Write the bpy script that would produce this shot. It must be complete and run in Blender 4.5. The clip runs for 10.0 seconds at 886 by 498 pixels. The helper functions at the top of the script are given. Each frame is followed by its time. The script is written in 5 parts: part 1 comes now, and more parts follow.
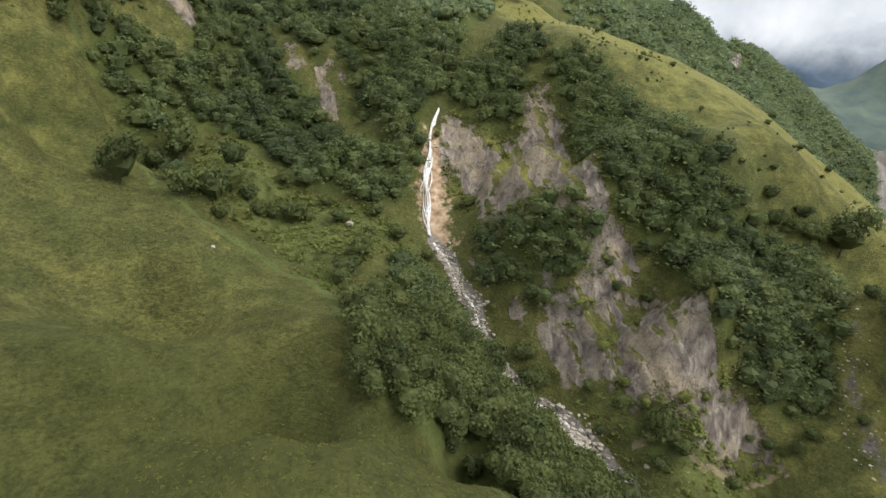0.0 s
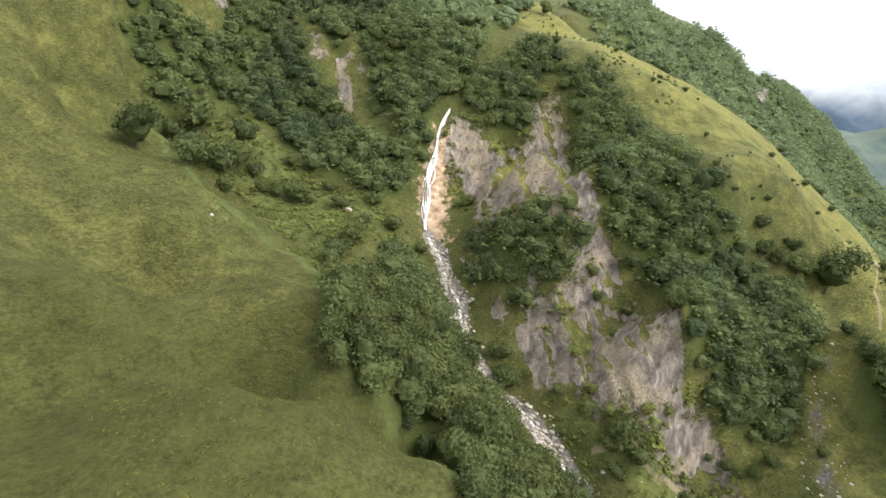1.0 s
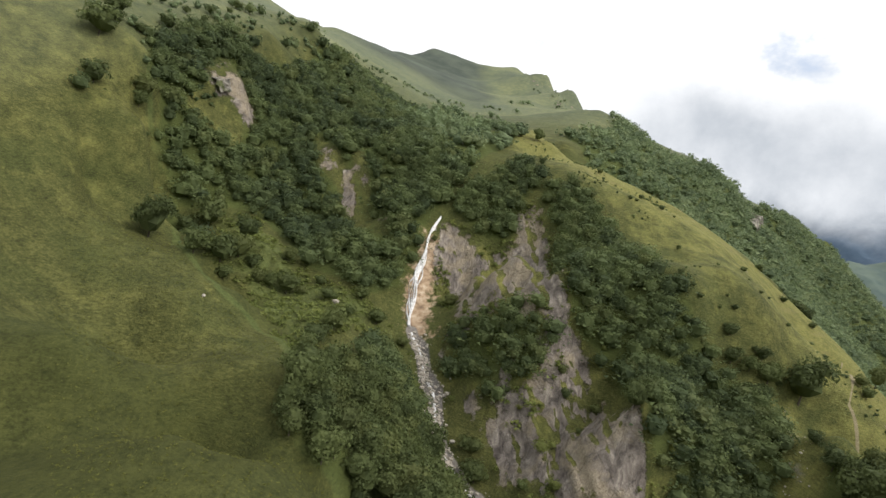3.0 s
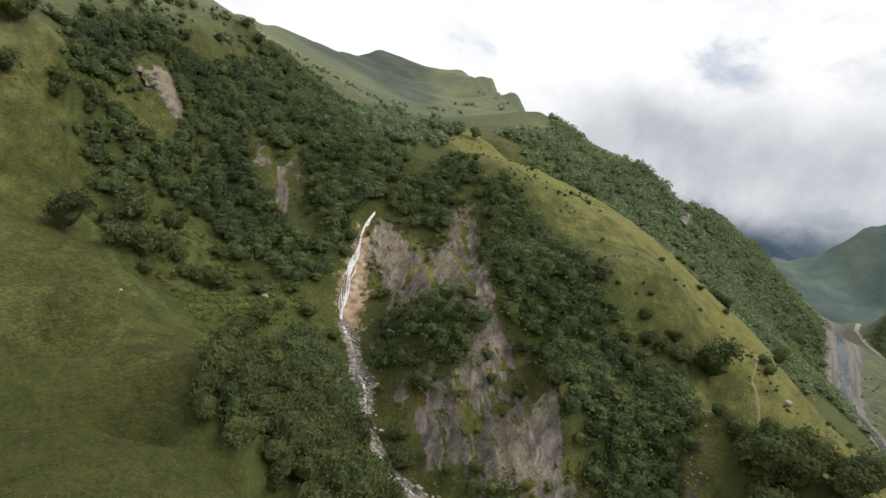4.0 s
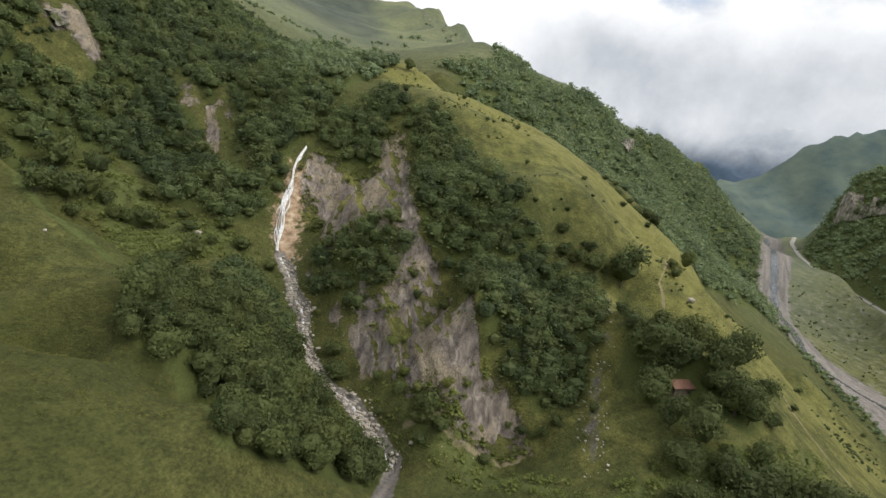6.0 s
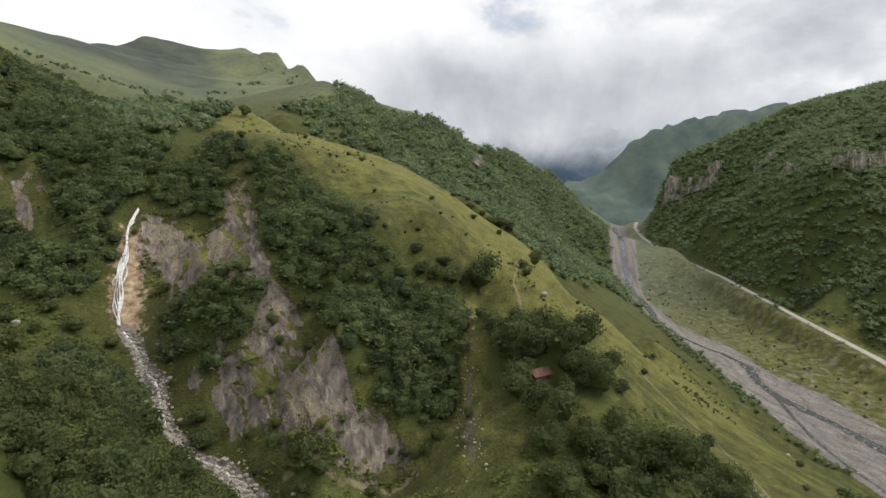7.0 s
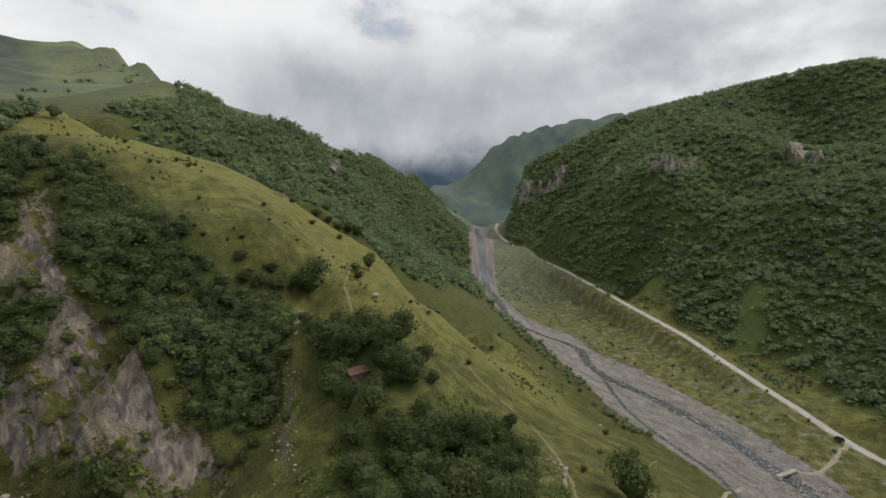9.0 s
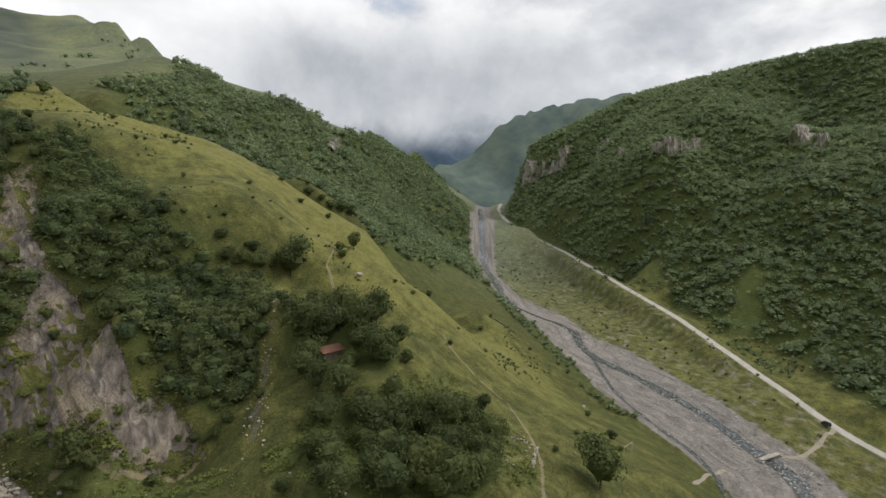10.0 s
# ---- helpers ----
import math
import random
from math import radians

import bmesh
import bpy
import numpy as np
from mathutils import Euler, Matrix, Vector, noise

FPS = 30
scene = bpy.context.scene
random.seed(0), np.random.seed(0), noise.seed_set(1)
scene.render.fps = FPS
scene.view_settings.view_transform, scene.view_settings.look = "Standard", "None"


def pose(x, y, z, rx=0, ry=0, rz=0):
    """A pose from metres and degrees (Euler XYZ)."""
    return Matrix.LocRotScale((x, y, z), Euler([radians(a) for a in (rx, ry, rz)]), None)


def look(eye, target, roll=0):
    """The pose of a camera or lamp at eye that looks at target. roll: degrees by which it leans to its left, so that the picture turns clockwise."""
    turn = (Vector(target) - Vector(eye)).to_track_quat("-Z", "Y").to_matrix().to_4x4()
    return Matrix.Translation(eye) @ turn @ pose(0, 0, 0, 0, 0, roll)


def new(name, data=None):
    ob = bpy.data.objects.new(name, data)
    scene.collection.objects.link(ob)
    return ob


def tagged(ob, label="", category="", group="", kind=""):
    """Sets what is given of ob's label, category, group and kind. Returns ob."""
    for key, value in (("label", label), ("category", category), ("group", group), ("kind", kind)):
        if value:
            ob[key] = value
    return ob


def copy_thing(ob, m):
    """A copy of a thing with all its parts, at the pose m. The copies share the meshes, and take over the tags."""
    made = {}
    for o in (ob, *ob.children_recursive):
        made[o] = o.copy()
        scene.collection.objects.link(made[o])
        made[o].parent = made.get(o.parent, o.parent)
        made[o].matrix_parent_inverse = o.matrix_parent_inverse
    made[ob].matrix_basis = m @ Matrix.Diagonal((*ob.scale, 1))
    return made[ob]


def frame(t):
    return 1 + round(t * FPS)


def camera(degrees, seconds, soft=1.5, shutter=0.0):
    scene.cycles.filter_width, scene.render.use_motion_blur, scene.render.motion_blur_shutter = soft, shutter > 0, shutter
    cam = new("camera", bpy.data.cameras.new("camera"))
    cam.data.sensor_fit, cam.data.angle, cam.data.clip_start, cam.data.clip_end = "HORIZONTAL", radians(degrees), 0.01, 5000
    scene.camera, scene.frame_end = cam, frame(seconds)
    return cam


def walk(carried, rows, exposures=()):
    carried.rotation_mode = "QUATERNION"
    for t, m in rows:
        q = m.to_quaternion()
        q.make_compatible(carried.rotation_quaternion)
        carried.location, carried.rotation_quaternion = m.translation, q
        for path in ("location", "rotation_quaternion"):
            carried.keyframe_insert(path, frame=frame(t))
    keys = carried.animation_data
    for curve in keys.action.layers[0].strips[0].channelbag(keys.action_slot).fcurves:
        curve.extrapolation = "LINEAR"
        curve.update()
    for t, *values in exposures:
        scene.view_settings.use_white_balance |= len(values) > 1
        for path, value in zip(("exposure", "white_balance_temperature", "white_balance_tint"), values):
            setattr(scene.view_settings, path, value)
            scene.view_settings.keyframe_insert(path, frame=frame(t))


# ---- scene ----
EXPOSURES = ((0.0, 0.70), (0.5, 1.08), (1.0, 1.25), (1.5, 1.23), (2.2, 0.93), (3.3, 0.38), (4.5, 0.18), (5.5, 0.14), (6.0, 0.38), (6.3, 0.38), (7.3, 0.06), (7.7, -0.14), (8.0, -0.34), (8.5, -0.38), (9.2, -0.02), (10.0, 0.1))
cam = camera(79.00, 10.0)
PATH = [
    (0.0, -0.16, 33.92, 93.26, 72.21, -7.11, -8.34),
    (0.5, 2.82, 31.03, 92.98, 72.37, -10.82, -5.79),
    (1.0, 5.88, 28.26, 92.81, 72.27, -12.41, -4.81),
    (1.5, 8.98, 25.94, 92.83, 74.48, -14.42, -4.56),
    (2.0, 12.20, 24.06, 92.99, 79.01, -14.54, -5.48),
    (2.2, 13.10, 22.88, 92.70, 81.10, -15.10, -5.03),
    (3.3, 18.05, 16.38, 91.15, 84.54, -14.05, -2.13),
    (3.5, 19.91, 16.03, 90.88, 84.99, -13.73, -3.04),
    (4.0, 22.60, 14.16, 90.45, 85.77, -14.21, -7.80),
    (4.5, 24.25, 11.54, 90.52, 86.28, -11.20, -8.97),
    (5.0, 25.68, 9.42, 90.31, 85.07, -7.48, -3.30),
    (5.5, 29.04, 7.15, 89.63, 83.72, -5.75, -5.92),
    (6.0, 33.35, 3.94, 89.04, 80.44, -11.35, -11.84),
    (6.2, 34.84, 3.05, 89.72, 79.21, -13.64, -14.99),
    (7.3, 41.78, -2.57, 89.17, 93.26, 0.90, -27.30),
    (7.4, 42.41, -3.08, 89.12, 98.15, -2.50, -29.60),
    (7.5, 43.04, -3.59, 89.07, 102.73, -5.87, -35.65),
    (8.0, 45.90, -6.91, 89.14, 97.27, -3.57, -37.46),
    (8.5, 48.53, -10.37, 89.53, 89.72, -2.21, -38.01),
    (9.0, 51.81, -14.05, 89.79, 86.44, -1.50, -38.47),
    (9.5, 55.29, -16.01, 89.99, 85.36, -0.92, -37.81),
    (10.0, 58.76, -18.95, 90.19, 84.25, -2.14, -37.59),
]
walk(cam, [(t, pose(*p)) for t, *p in PATH], EXPOSURES)
# ---- place ----
# Overcast afternoon: broken cloud with a few blue gaps and a weak, soft sun.
SUN_TURN, SUN_HEIGHT = 125.0, 52.0
scene.world = bpy.data.worlds.new("sky")
scene.world.use_nodes = True


class Nodes:
    """Short hand for building node trees."""

    def __init__(self, tree):
        self.tree = tree
        tree.nodes.clear()

    def add(self, kind, **inputs):
        node = self.tree.nodes.new(kind)
        for key, value in inputs.items():
            self.put(node, key.replace("_", " "), value)
        return node

    def put(self, node, key, value):
        socket = node.inputs[int(key)] if key.isdigit() else node.inputs[key]
        if isinstance(value, bpy.types.NodeSocket):
            self.tree.links.new(value, socket)
        else:
            socket.default_value = value

    def math(self, op, a, b=0.0, clamp=False):
        node = self.tree.nodes.new("ShaderNodeMath")
        node.operation, node.use_clamp = op, clamp
        self.put(node, "0", a), self.put(node, "1", b)
        return node.outputs[0]

    def vmath(self, op, a, b=(0, 0, 0)):
        node = self.tree.nodes.new("ShaderNodeVectorMath")
        node.operation = op
        self.put(node, "0", a), self.put(node, "1", b)
        return node.outputs["Value"] if op in ("DOT_PRODUCT", "LENGTH") else node.outputs[0]

    def span(self, value, low, high, to_low=0.0, to_high=1.0, smooth=True):
        node = self.add("ShaderNodeMapRange")
        node.interpolation_type = "SMOOTHSTEP" if smooth else "LINEAR"
        for key, v in (("0", value), ("1", low), ("2", high), ("3", to_low), ("4", to_high)):
            self.put(node, key, v)
        return node.outputs[0]

    def mix(self, factor, a, b, blend="MIX"):
        node = self.tree.nodes.new("ShaderNodeMix")
        node.data_type, node.blend_type = "RGBA", blend
        self.put(node, "0", factor), self.put(node, "6", a), self.put(node, "7", b)
        return node.outputs[2]

    def noise(self, vector, scale, detail=4.0, rough=0.55, warp=0.0):
        return self.add("ShaderNodeTexNoise", Vector=vector, Scale=scale, Detail=detail, Roughness=rough, Distortion=warp).outputs[0]

    def ramp(self, value, *stops):
        node = self.add("ShaderNodeValToRGB", Fac=value)
        while len(node.color_ramp.elements) < len(stops):
            node.color_ramp.elements.new(0.5)
        for element, (where, colour) in zip(node.color_ramp.elements, stops):
            element.position, element.color = where, (*colour, 1)
        return node.outputs[0]


def build_sky():
    n = Nodes(scene.world.node_tree)
    sky = n.add("ShaderNodeTexSky")
    sky.sky_type, sky.sun_disc = "NISHITA", False
    sky.sun_elevation, sky.sun_rotation = radians(SUN_HEIGHT), radians(SUN_TURN)
    blue = n.mix(0.62, n.vmath("MULTIPLY", sky.outputs[0], (0.10, 0.10, 0.10)), (0.60, 0.66, 0.76, 1))
    way = n.vmath("NORMALIZE", n.add("ShaderNodeTexCoord").outputs["Generated"])
    xyz = n.add("ShaderNodeSeparateXYZ", Vector=way)
    rise = n.math("ADD", n.math("MAXIMUM", xyz.outputs[2], 0.0), 0.22)
    sheet = n.add("ShaderNodeCombineXYZ", X=n.math("DIVIDE", xyz.outputs[0], rise), Y=n.math("DIVIDE", xyz.outputs[1], rise)).outputs[0]
    big = n.noise(sheet, 1.1, 7.0, 0.55, 0.35)
    puff = n.noise(n.vmath("ADD", n.vmath("MULTIPLY", way, (1.0, 1.0, 1.7)), (7.3, 2.1, 0)), 5.0, 9.0, 0.58, 0.15)
    soft = n.noise(n.vmath("ADD", sheet, (1.3, 8.1, 0)), 0.9, 5.0, 0.5, 0.2)
    # The blue openings over the valley.
    gap = n.math("MAXIMUM", n.span(n.vmath("DOT_PRODUCT", way, GAP_HIGH), 0.965, 0.997), n.span(n.vmath("DOT_PRODUCT", way, GAP_SIDE), 0.972, 0.997, 0, 1.0))
    gap = n.math("MAXIMUM", gap, n.span(n.vmath("DOT_PRODUCT", way, GAP_LOW), 0.990, 0.9995, 0, 0.10))
    cover = n.math("SUBTRACT", n.math("ADD", n.math("MULTIPLY", big, 0.55), n.math("MULTIPLY", puff, 0.75)), n.math("MULTIPLY", gap, 0.25))
    cloud = n.span(cover, 0.37, 0.50)
    shade = n.math("ADD", n.math("MULTIPLY", soft, 0.65), n.math("MULTIPLY", puff, 0.5))
    white = n.ramp(shade, (0.46, (0.48, 0.505, 0.55)), (0.545, (0.64, 0.66, 0.69)), (0.64, (0.92, 0.925, 0.935)))
    # Glare of the thin cloud towards the hills, darker cloud base over the valley head.
    glare = n.span(n.vmath("DOT_PRODUCT", way, (-0.05, 0.93, 0.36)), 0.74, 0.99)
    white = n.mix(n.math("MULTIPLY", glare, 0.6), white, (1.0, 1.0, 1.01, 1))
    low = n.span(n.math("ADD", xyz.outputs[2], n.math("MULTIPLY", n.math("SUBTRACT", puff, 0.5), 0.18)), 0.20, 0.05)
    head = n.span(n.vmath("DOT_PRODUCT", way, (0.66, 0.75, 0.05)), 0.88, 0.99)
    white = n.mix(n.math("MULTIPLY", n.math("MULTIPLY", low, head), 0.6), white, (0.44, 0.47, 0.52, 1))
    colour = n.mix(cloud, blue, white)
    ground = n.span(xyz.outputs[2], 0.0, -0.12)
    colour = n.mix(ground, colour, (0.10, 0.12, 0.08, 1))
    n.add("ShaderNodeOutputWorld", Surface=n.add("ShaderNodeBackground", Color=colour, Strength=SKY).outputs[0])


SKY = 1.0
GAP_HIGH, GAP_SIDE, GAP_LOW = (0.809, 0.286, 0.514), (0.654, 0.406, 0.639), (0.505, 0.806, 0.310)
build_sky()
sun = new("sun", bpy.data.lights.new("sun", "SUN"))
sun.data.energy, sun.data.angle, sun.data.color = 2.2, radians(40), (1.0, 0.95, 0.88)
sun.matrix_world = look((0, 0, 0), (-math.sin(radians(SUN_TURN)) * math.cos(radians(SUN_HEIGHT)), -math.cos(radians(SUN_TURN)) * math.cos(radians(SUN_HEIGHT)), -math.sin(radians(SUN_HEIGHT))))

# ---- terrain shape ----
# Form lines of the land: x, y, height.
MEADOW = [(-13, 73, 50), (-31, 89, 43), (-33, 104, 55), (1, 92, 48), (-7, 97, 35), (22, 86, 44), (-50, 132, 50), (-9, 112, 52), (20, 100, 33), (-31, 128, 42),
        (-64, 149, 60), (-78, 170, 78), (-74, 174, 67), (-94, 195, 107), (-27, 165, 47), (-70, 190, 89), (-89, 209, 115)]
HOLLOW = [(3, 112, 53), (-32, 135, 54), (5, 119, 50), (12, 117, 44), (-41, 153, 59), (-58, 162, 60), (-45, 164, 59), (-15, 152, 47), (-24, 159, 54), (29, 135, 35),
        (21, 139, 42), (-49, 176, 57), (14, 147, 47), (-34, 171, 63), (2, 158, 51), (-67, 196, 59), (-28, 183, 64), (-17, 182, 53), (-43, 197, 59), (1, 176, 54),
        (-54, 208, 64), (10, 180, 56), (29, 171, 45), (-38, 208, 65), (24, 180, 49), (1, 210, 73), (-20, 221, 66), (12, 210, 84), (-64, 249, 103), (-36, 237, 79)]
HOLLOW_B = [(28, 213, 86), (4, 227, 81), (-6, 234, 88), (-83, 274, 139), (-24, 247, 97), (-69, 280, 125), (12, 240, 104), (-19, 259, 102), (-59, 318, 136)]
FACE = [(-8, 93, 47), (14, 105, 46), (27, 103, 39), (36, 113, 30), (80, 120, 36), (47, 137, 28), (74, 126, 58), (67, 130, 51), (58, 135, 39), (38, 147, 31),
        (95, 125, 41), (89, 131, 55), (35, 158, 36), (72, 141, 50), (84, 137, 59), (97, 146, 55), (36, 196, 62)]
SPUR = [(121, 89, 45), (137, 91, 44), (123, 101, 46), (129, 106, 55), (144, 112, 51), (65, 152, 63), (58, 157, 74), (121, 128, 62), (61, 165, 82), (48, 177, 82),
        (94, 158, 85), (58, 177, 71), (107, 155, 70), (125, 149, 58), (139, 145, 61), (50, 191, 69), (118, 160, 80), (134, 155, 68), (110, 171, 91), (99, 182, 89),
        (158, 164, 69), (99, 194, 94), (186, 154, 49), (71, 215, 107), (160, 178, 59), (128, 195, 93), (62, 228, 112), (95, 220, 109), (171, 190, 70), (109, 226, 108)]
SPUR_B = [(100, 237, 108), (88, 249, 118), (119, 241, 108), (66, 270, 119), (91, 263, 120), (195, 220, 70), (148, 262, 102), (184, 253, 85), (173, 265, 94),
        (203, 253, 76), (200, 290, 87), (254, 298, 65)]
BROW = [(190, 181, 54), (188, 198, 66), (174, 211, 79), (162, 219, 87), (151, 225, 96), (137, 238, 105), (92, 264, 121), (110, 255, 116), (125, 250, 112),
        (216, 209, 33), (73, 286, 129), (213, 228, 47), (196, 242, 61), (183, 251, 71), (169, 259, 81), (153, 272, 91), (101, 301, 110), (121, 291, 104),
        (139, 285, 100), (79, 323, 119)]
FLANK = [(98, 66, 36), (131, 50, 33), (117, 61, 34), (80, 98, 26), (120, 79, 33), (168, 56, 20), (58, 116, 19), (62, 116, 24), (158, 72, 27), (84, 112, 22),
        (147, 81, 31), (203, 54, 10), (105, 104, 41), (102, 124, 36), (175, 95, 26), (104, 134, 50), (169, 105, 33), (117, 142, 57), (136, 133, 36), (174, 127, 41),
        (240, 125, 7), (218, 180, 23), (240, 182, 31)]
FAR_SLOPE = [(70, 311, 136), (91, 332, 138), (144, 351, 136), (304, 299, 47), (188, 359, 119), (115, 399, 162), (260, 389, 109), (194, 437, 163), (212, 457, 165),
        (152, 493, 197), (68, 537, 172), (282, 441, 134), (393, 409, 41), (310, 507, 141), (42, 647, 202), (361, 555, 156), (346, 610, 177), (475, 563, 118),
        (459, 612, 145), (630, 529, 139), (484, 647, 142), (575, 686, 124), (628, 660, 89), (591, 757, 157)]
SHADE_SLOPE = [(462, 146, 47), (497, 135, 59), (530, 151, 108), (445, 197, 22), (510, 210, 70), (473, 230, 38), (519, 236, 105), (572, 211, 109), (650, 178, 159),
        (630, 209, 161), (499, 278, 77), (694, 183, 163), (538, 272, 149), (589, 267, 152), (640, 248, 187), (760, 228, 214), (550, 387, 102), (593, 368, 153),
        (787, 305, 263)]
UPLAND = [(-87, 248, 128), (-139, 285, 147), (-125, 303, 155), (-71, 290, 144), (-67, 345, 168), (-63, 380, 160), (1, 373, 134), (27, 405, 135), (-37, 475, 175),
        (-2, 520, 173), (136, 666, 220), (108, 789, 239), (-26, 867, 271), (62, 906, 281)]
CREST = [(-141, 441, 204), (-138, 568, 223), (203, 469, 169), (257, 489, 174), (-134, 710, 255), (194, 563, 199), (302, 513, 166), (177, 596, 215), (349, 534, 156),
        (-113, 824, 276), (414, 603, 164), (178, 731, 265), (-79, 909, 291), (481, 646, 149), (164, 869, 310), (592, 705, 130), (-24, 1015, 339), (565, 722, 162),
        (33, 1022, 338), (87, 1027, 333), (129, 1010, 347)]
VALLEY_FLOOR = [(324, -4, -13), (249, 57, -10), (356, 23, -9), (344, 37, -8), (266, 105, -4), (390, 67, -3), (365, 81, -2), (291, 167, 4), (423, 109, 3), (420, 138, 6),
        (405, 165, 9), (443, 190, 13), (339, 273, 17), (479, 254, 22), (486, 330, 30), (407, 387, 32), (563, 395, 40), (581, 520, 55), (632, 556, 61), (681, 631, 71),
        (647, 662, 73)]
SHADE_CREST = [(794, 171, 269), (796, 202, 270), (793, 246, 267), (784, 298, 261), (756, 340, 249), (727, 377, 236), (698, 416, 224), (673, 459, 193), (653, 495, 175),
        (644, 545, 152)]
LEE = [(-189, 562, 191), (939, 208, 274), (-163, 836, 240), (934, 296, 271), (313, 607, 149), (231, 688, 178), (417, 645, 125), (889, 409, 249), (822, 500, 219),
        (204, 859, 251), (766, 593, 161), (-94, 1038, 275), (551, 756, 113), (669, 810, 91), (33, 1152, 325), (142, 1139, 335)]
BEYOND = [(-60, -250, 70), (150, -250, -50), (-120, -60, 74), (-600, 200, 330), (-260, 60, 170), (420, -260, 60), (560, -320, 160), (-40, 0, 46), (60, -50, -8),
        (170, -90, -26), (-50, 40, 54), (-110, 80, 84), (10, 20, 36), (60, 20, 6), (230, -60, -34), (40, 50, 24), (80, 40, 2), (-150, 160, 112), (130, 20, -6),
        (180, 0, -16), (330, -60, -22), (420, -60, 40), (-190, 260, 150), (520, -60, 110), (640, -120, 180), (-260, 380, 200), (-420, 600, 260), (900, 0, 230),
        (980, 150, 240), (-330, 1000, 200)]
HORIZON = [(-2000, -1400, 480), (0, -2200, 260), (-700, -600, 320), (100, -800, 60), (700, -800, 220), (-1300, 200, 500), (1300, -200, 230), (-1500, 1600, 300),
        (-600, 1300, 240), (760, 640, 66), (690, 700, 64), (1300, 400, 220), (2200, 0, 200), (560, 850, 120), (840, 760, 76), (420, 1000, 140), (1050, 700, 170),
        (-100, 1300, 180), (200, 1250, 180), (980, 900, 110), (900, 1000, 90), (1300, 1000, 180), (0, 2200, 160), (2000, 1500, 180), (1000, 2200, 160)]
FORM = np.array(MEADOW + HOLLOW + HOLLOW_B + FACE + SPUR + SPUR_B + BROW + FLANK + FAR_SLOPE + SHADE_SLOPE + UPLAND + CREST + VALLEY_FLOOR + SHADE_CREST + LEE + BEYOND + HORIZON, float)


def kernel(d2):
    return np.sqrt(d2 + 9.0)


def solve_form():
    n = len(FORM)
    d2 = ((FORM[:, None, :2] - FORM[None, :, :2]) ** 2).sum(-1)
    a = np.zeros((n + 3, n + 3))
    a[:n, :n] = kernel(d2) - 0.2 * np.eye(n) * np.clip(np.hypot(FORM[:, 0] - 30, FORM[:, 1] - 10) / 100, 0.5, 3)[:, None]
    a[:n, n], a[:n, n + 1:] = 1, FORM[:, :2]
    a[n, :n], a[n + 1:, :n] = 1, FORM[:, :2].T
    return np.linalg.solve(a, np.concatenate([FORM[:, 2], np.zeros(3)]))


WEIGHTS = solve_form()


def lattice(ix, iy, seed):
    h = (ix * 374761393 + iy * 668265263 + seed * 974634777) & 0x7FFFFFFF
    h = ((h ^ (h >> 13)) * 1274126177) & 0x7FFFFFFF
    return ((h ^ (h >> 16)) & 0xFFFF) / 65535.0


def value_noise(x, y, seed=0):
    fx, fy = np.floor(x), np.floor(y)
    u, v = x - fx, y - fy
    ix, iy = fx.astype(np.int64), fy.astype(np.int64)
    u, v = u * u * u * (u * (u * 6 - 15) + 10), v * v * v * (v * (v * 6 - 15) + 10)
    a, b = lattice(ix, iy, seed), lattice(ix + 1, iy, seed)
    c, d = lattice(ix, iy + 1, seed), lattice(ix + 1, iy + 1, seed)
    return (a + (b - a) * u) * (1 - v) + (c + (d - c) * u) * v


def fbm(x, y, octaves=4, seed=0):
    total, amp, norm = 0, 1.0, 0
    for k in range(octaves):
        total, norm = total + amp * (value_noise(x * 2 ** k + 17.3 * k, y * 2 ** k - 9.1 * k, seed + k) - 0.5), norm + amp
        amp *= 0.5
    return total / norm * 2


def inside(x, y, polygon):
    hit = np.zeros(np.shape(x), bool)
    pts = list(polygon)
    for (x0, y0), (x1, y1) in zip(pts, pts[1:] + pts[:1]):
        if y0 != y1:
            hit ^= ((y0 > y) != (y1 > y)) & (x < (x1 - x0) * (y - y0) / (y1 - y0) + x0)
    return hit


def along(x, y, line):
    """Distance to a polyline, and how far along it the nearest point lies, from 0 to 1 per piece."""
    best, where = np.full(np.shape(x), 1e9), np.zeros(np.shape(x))
    for k, (p, q) in enumerate(zip(line, line[1:])):
        dx, dy = q[0] - p[0], q[1] - p[1]
        s = np.clip(((x - p[0]) * dx + (y - p[1]) * dy) / (dx * dx + dy * dy), 0, 1)
        d = np.hypot(x - p[0] - s * dx, y - p[1] - s * dy)
        where = np.where(d < best, k + s, where)
        best = np.minimum(best, d)
    return best, where


def broad(x, y):
    """The smooth lie of the land."""
    x, y = np.asarray(x, float), np.asarray(y, float)
    flat_x, flat_y, out = x.ravel(), y.ravel(), np.empty(x.size)
    for s in range(0, x.size, 20000):
        d2 = (flat_x[s:s + 20000, None] - FORM[:, 0]) ** 2 + (flat_y[s:s + 20000, None] - FORM[:, 1]) ** 2
        out[s:s + 20000] = kernel(d2) @ WEIGHTS[:-3]
    out += WEIGHTS[-3] + WEIGHTS[-2] * flat_x + WEIGHTS[-1] * flat_y
    return out.reshape(x.shape)


# ---- end terrain shape ----

# ---- materials ----
def material(name, build):
    m = bpy.data.materials.new(name)
    m.use_nodes = True
    n = Nodes(m.node_tree)
    shader = build(n)
    n.add("ShaderNodeOutputMaterial", Surface=shader)
    return m


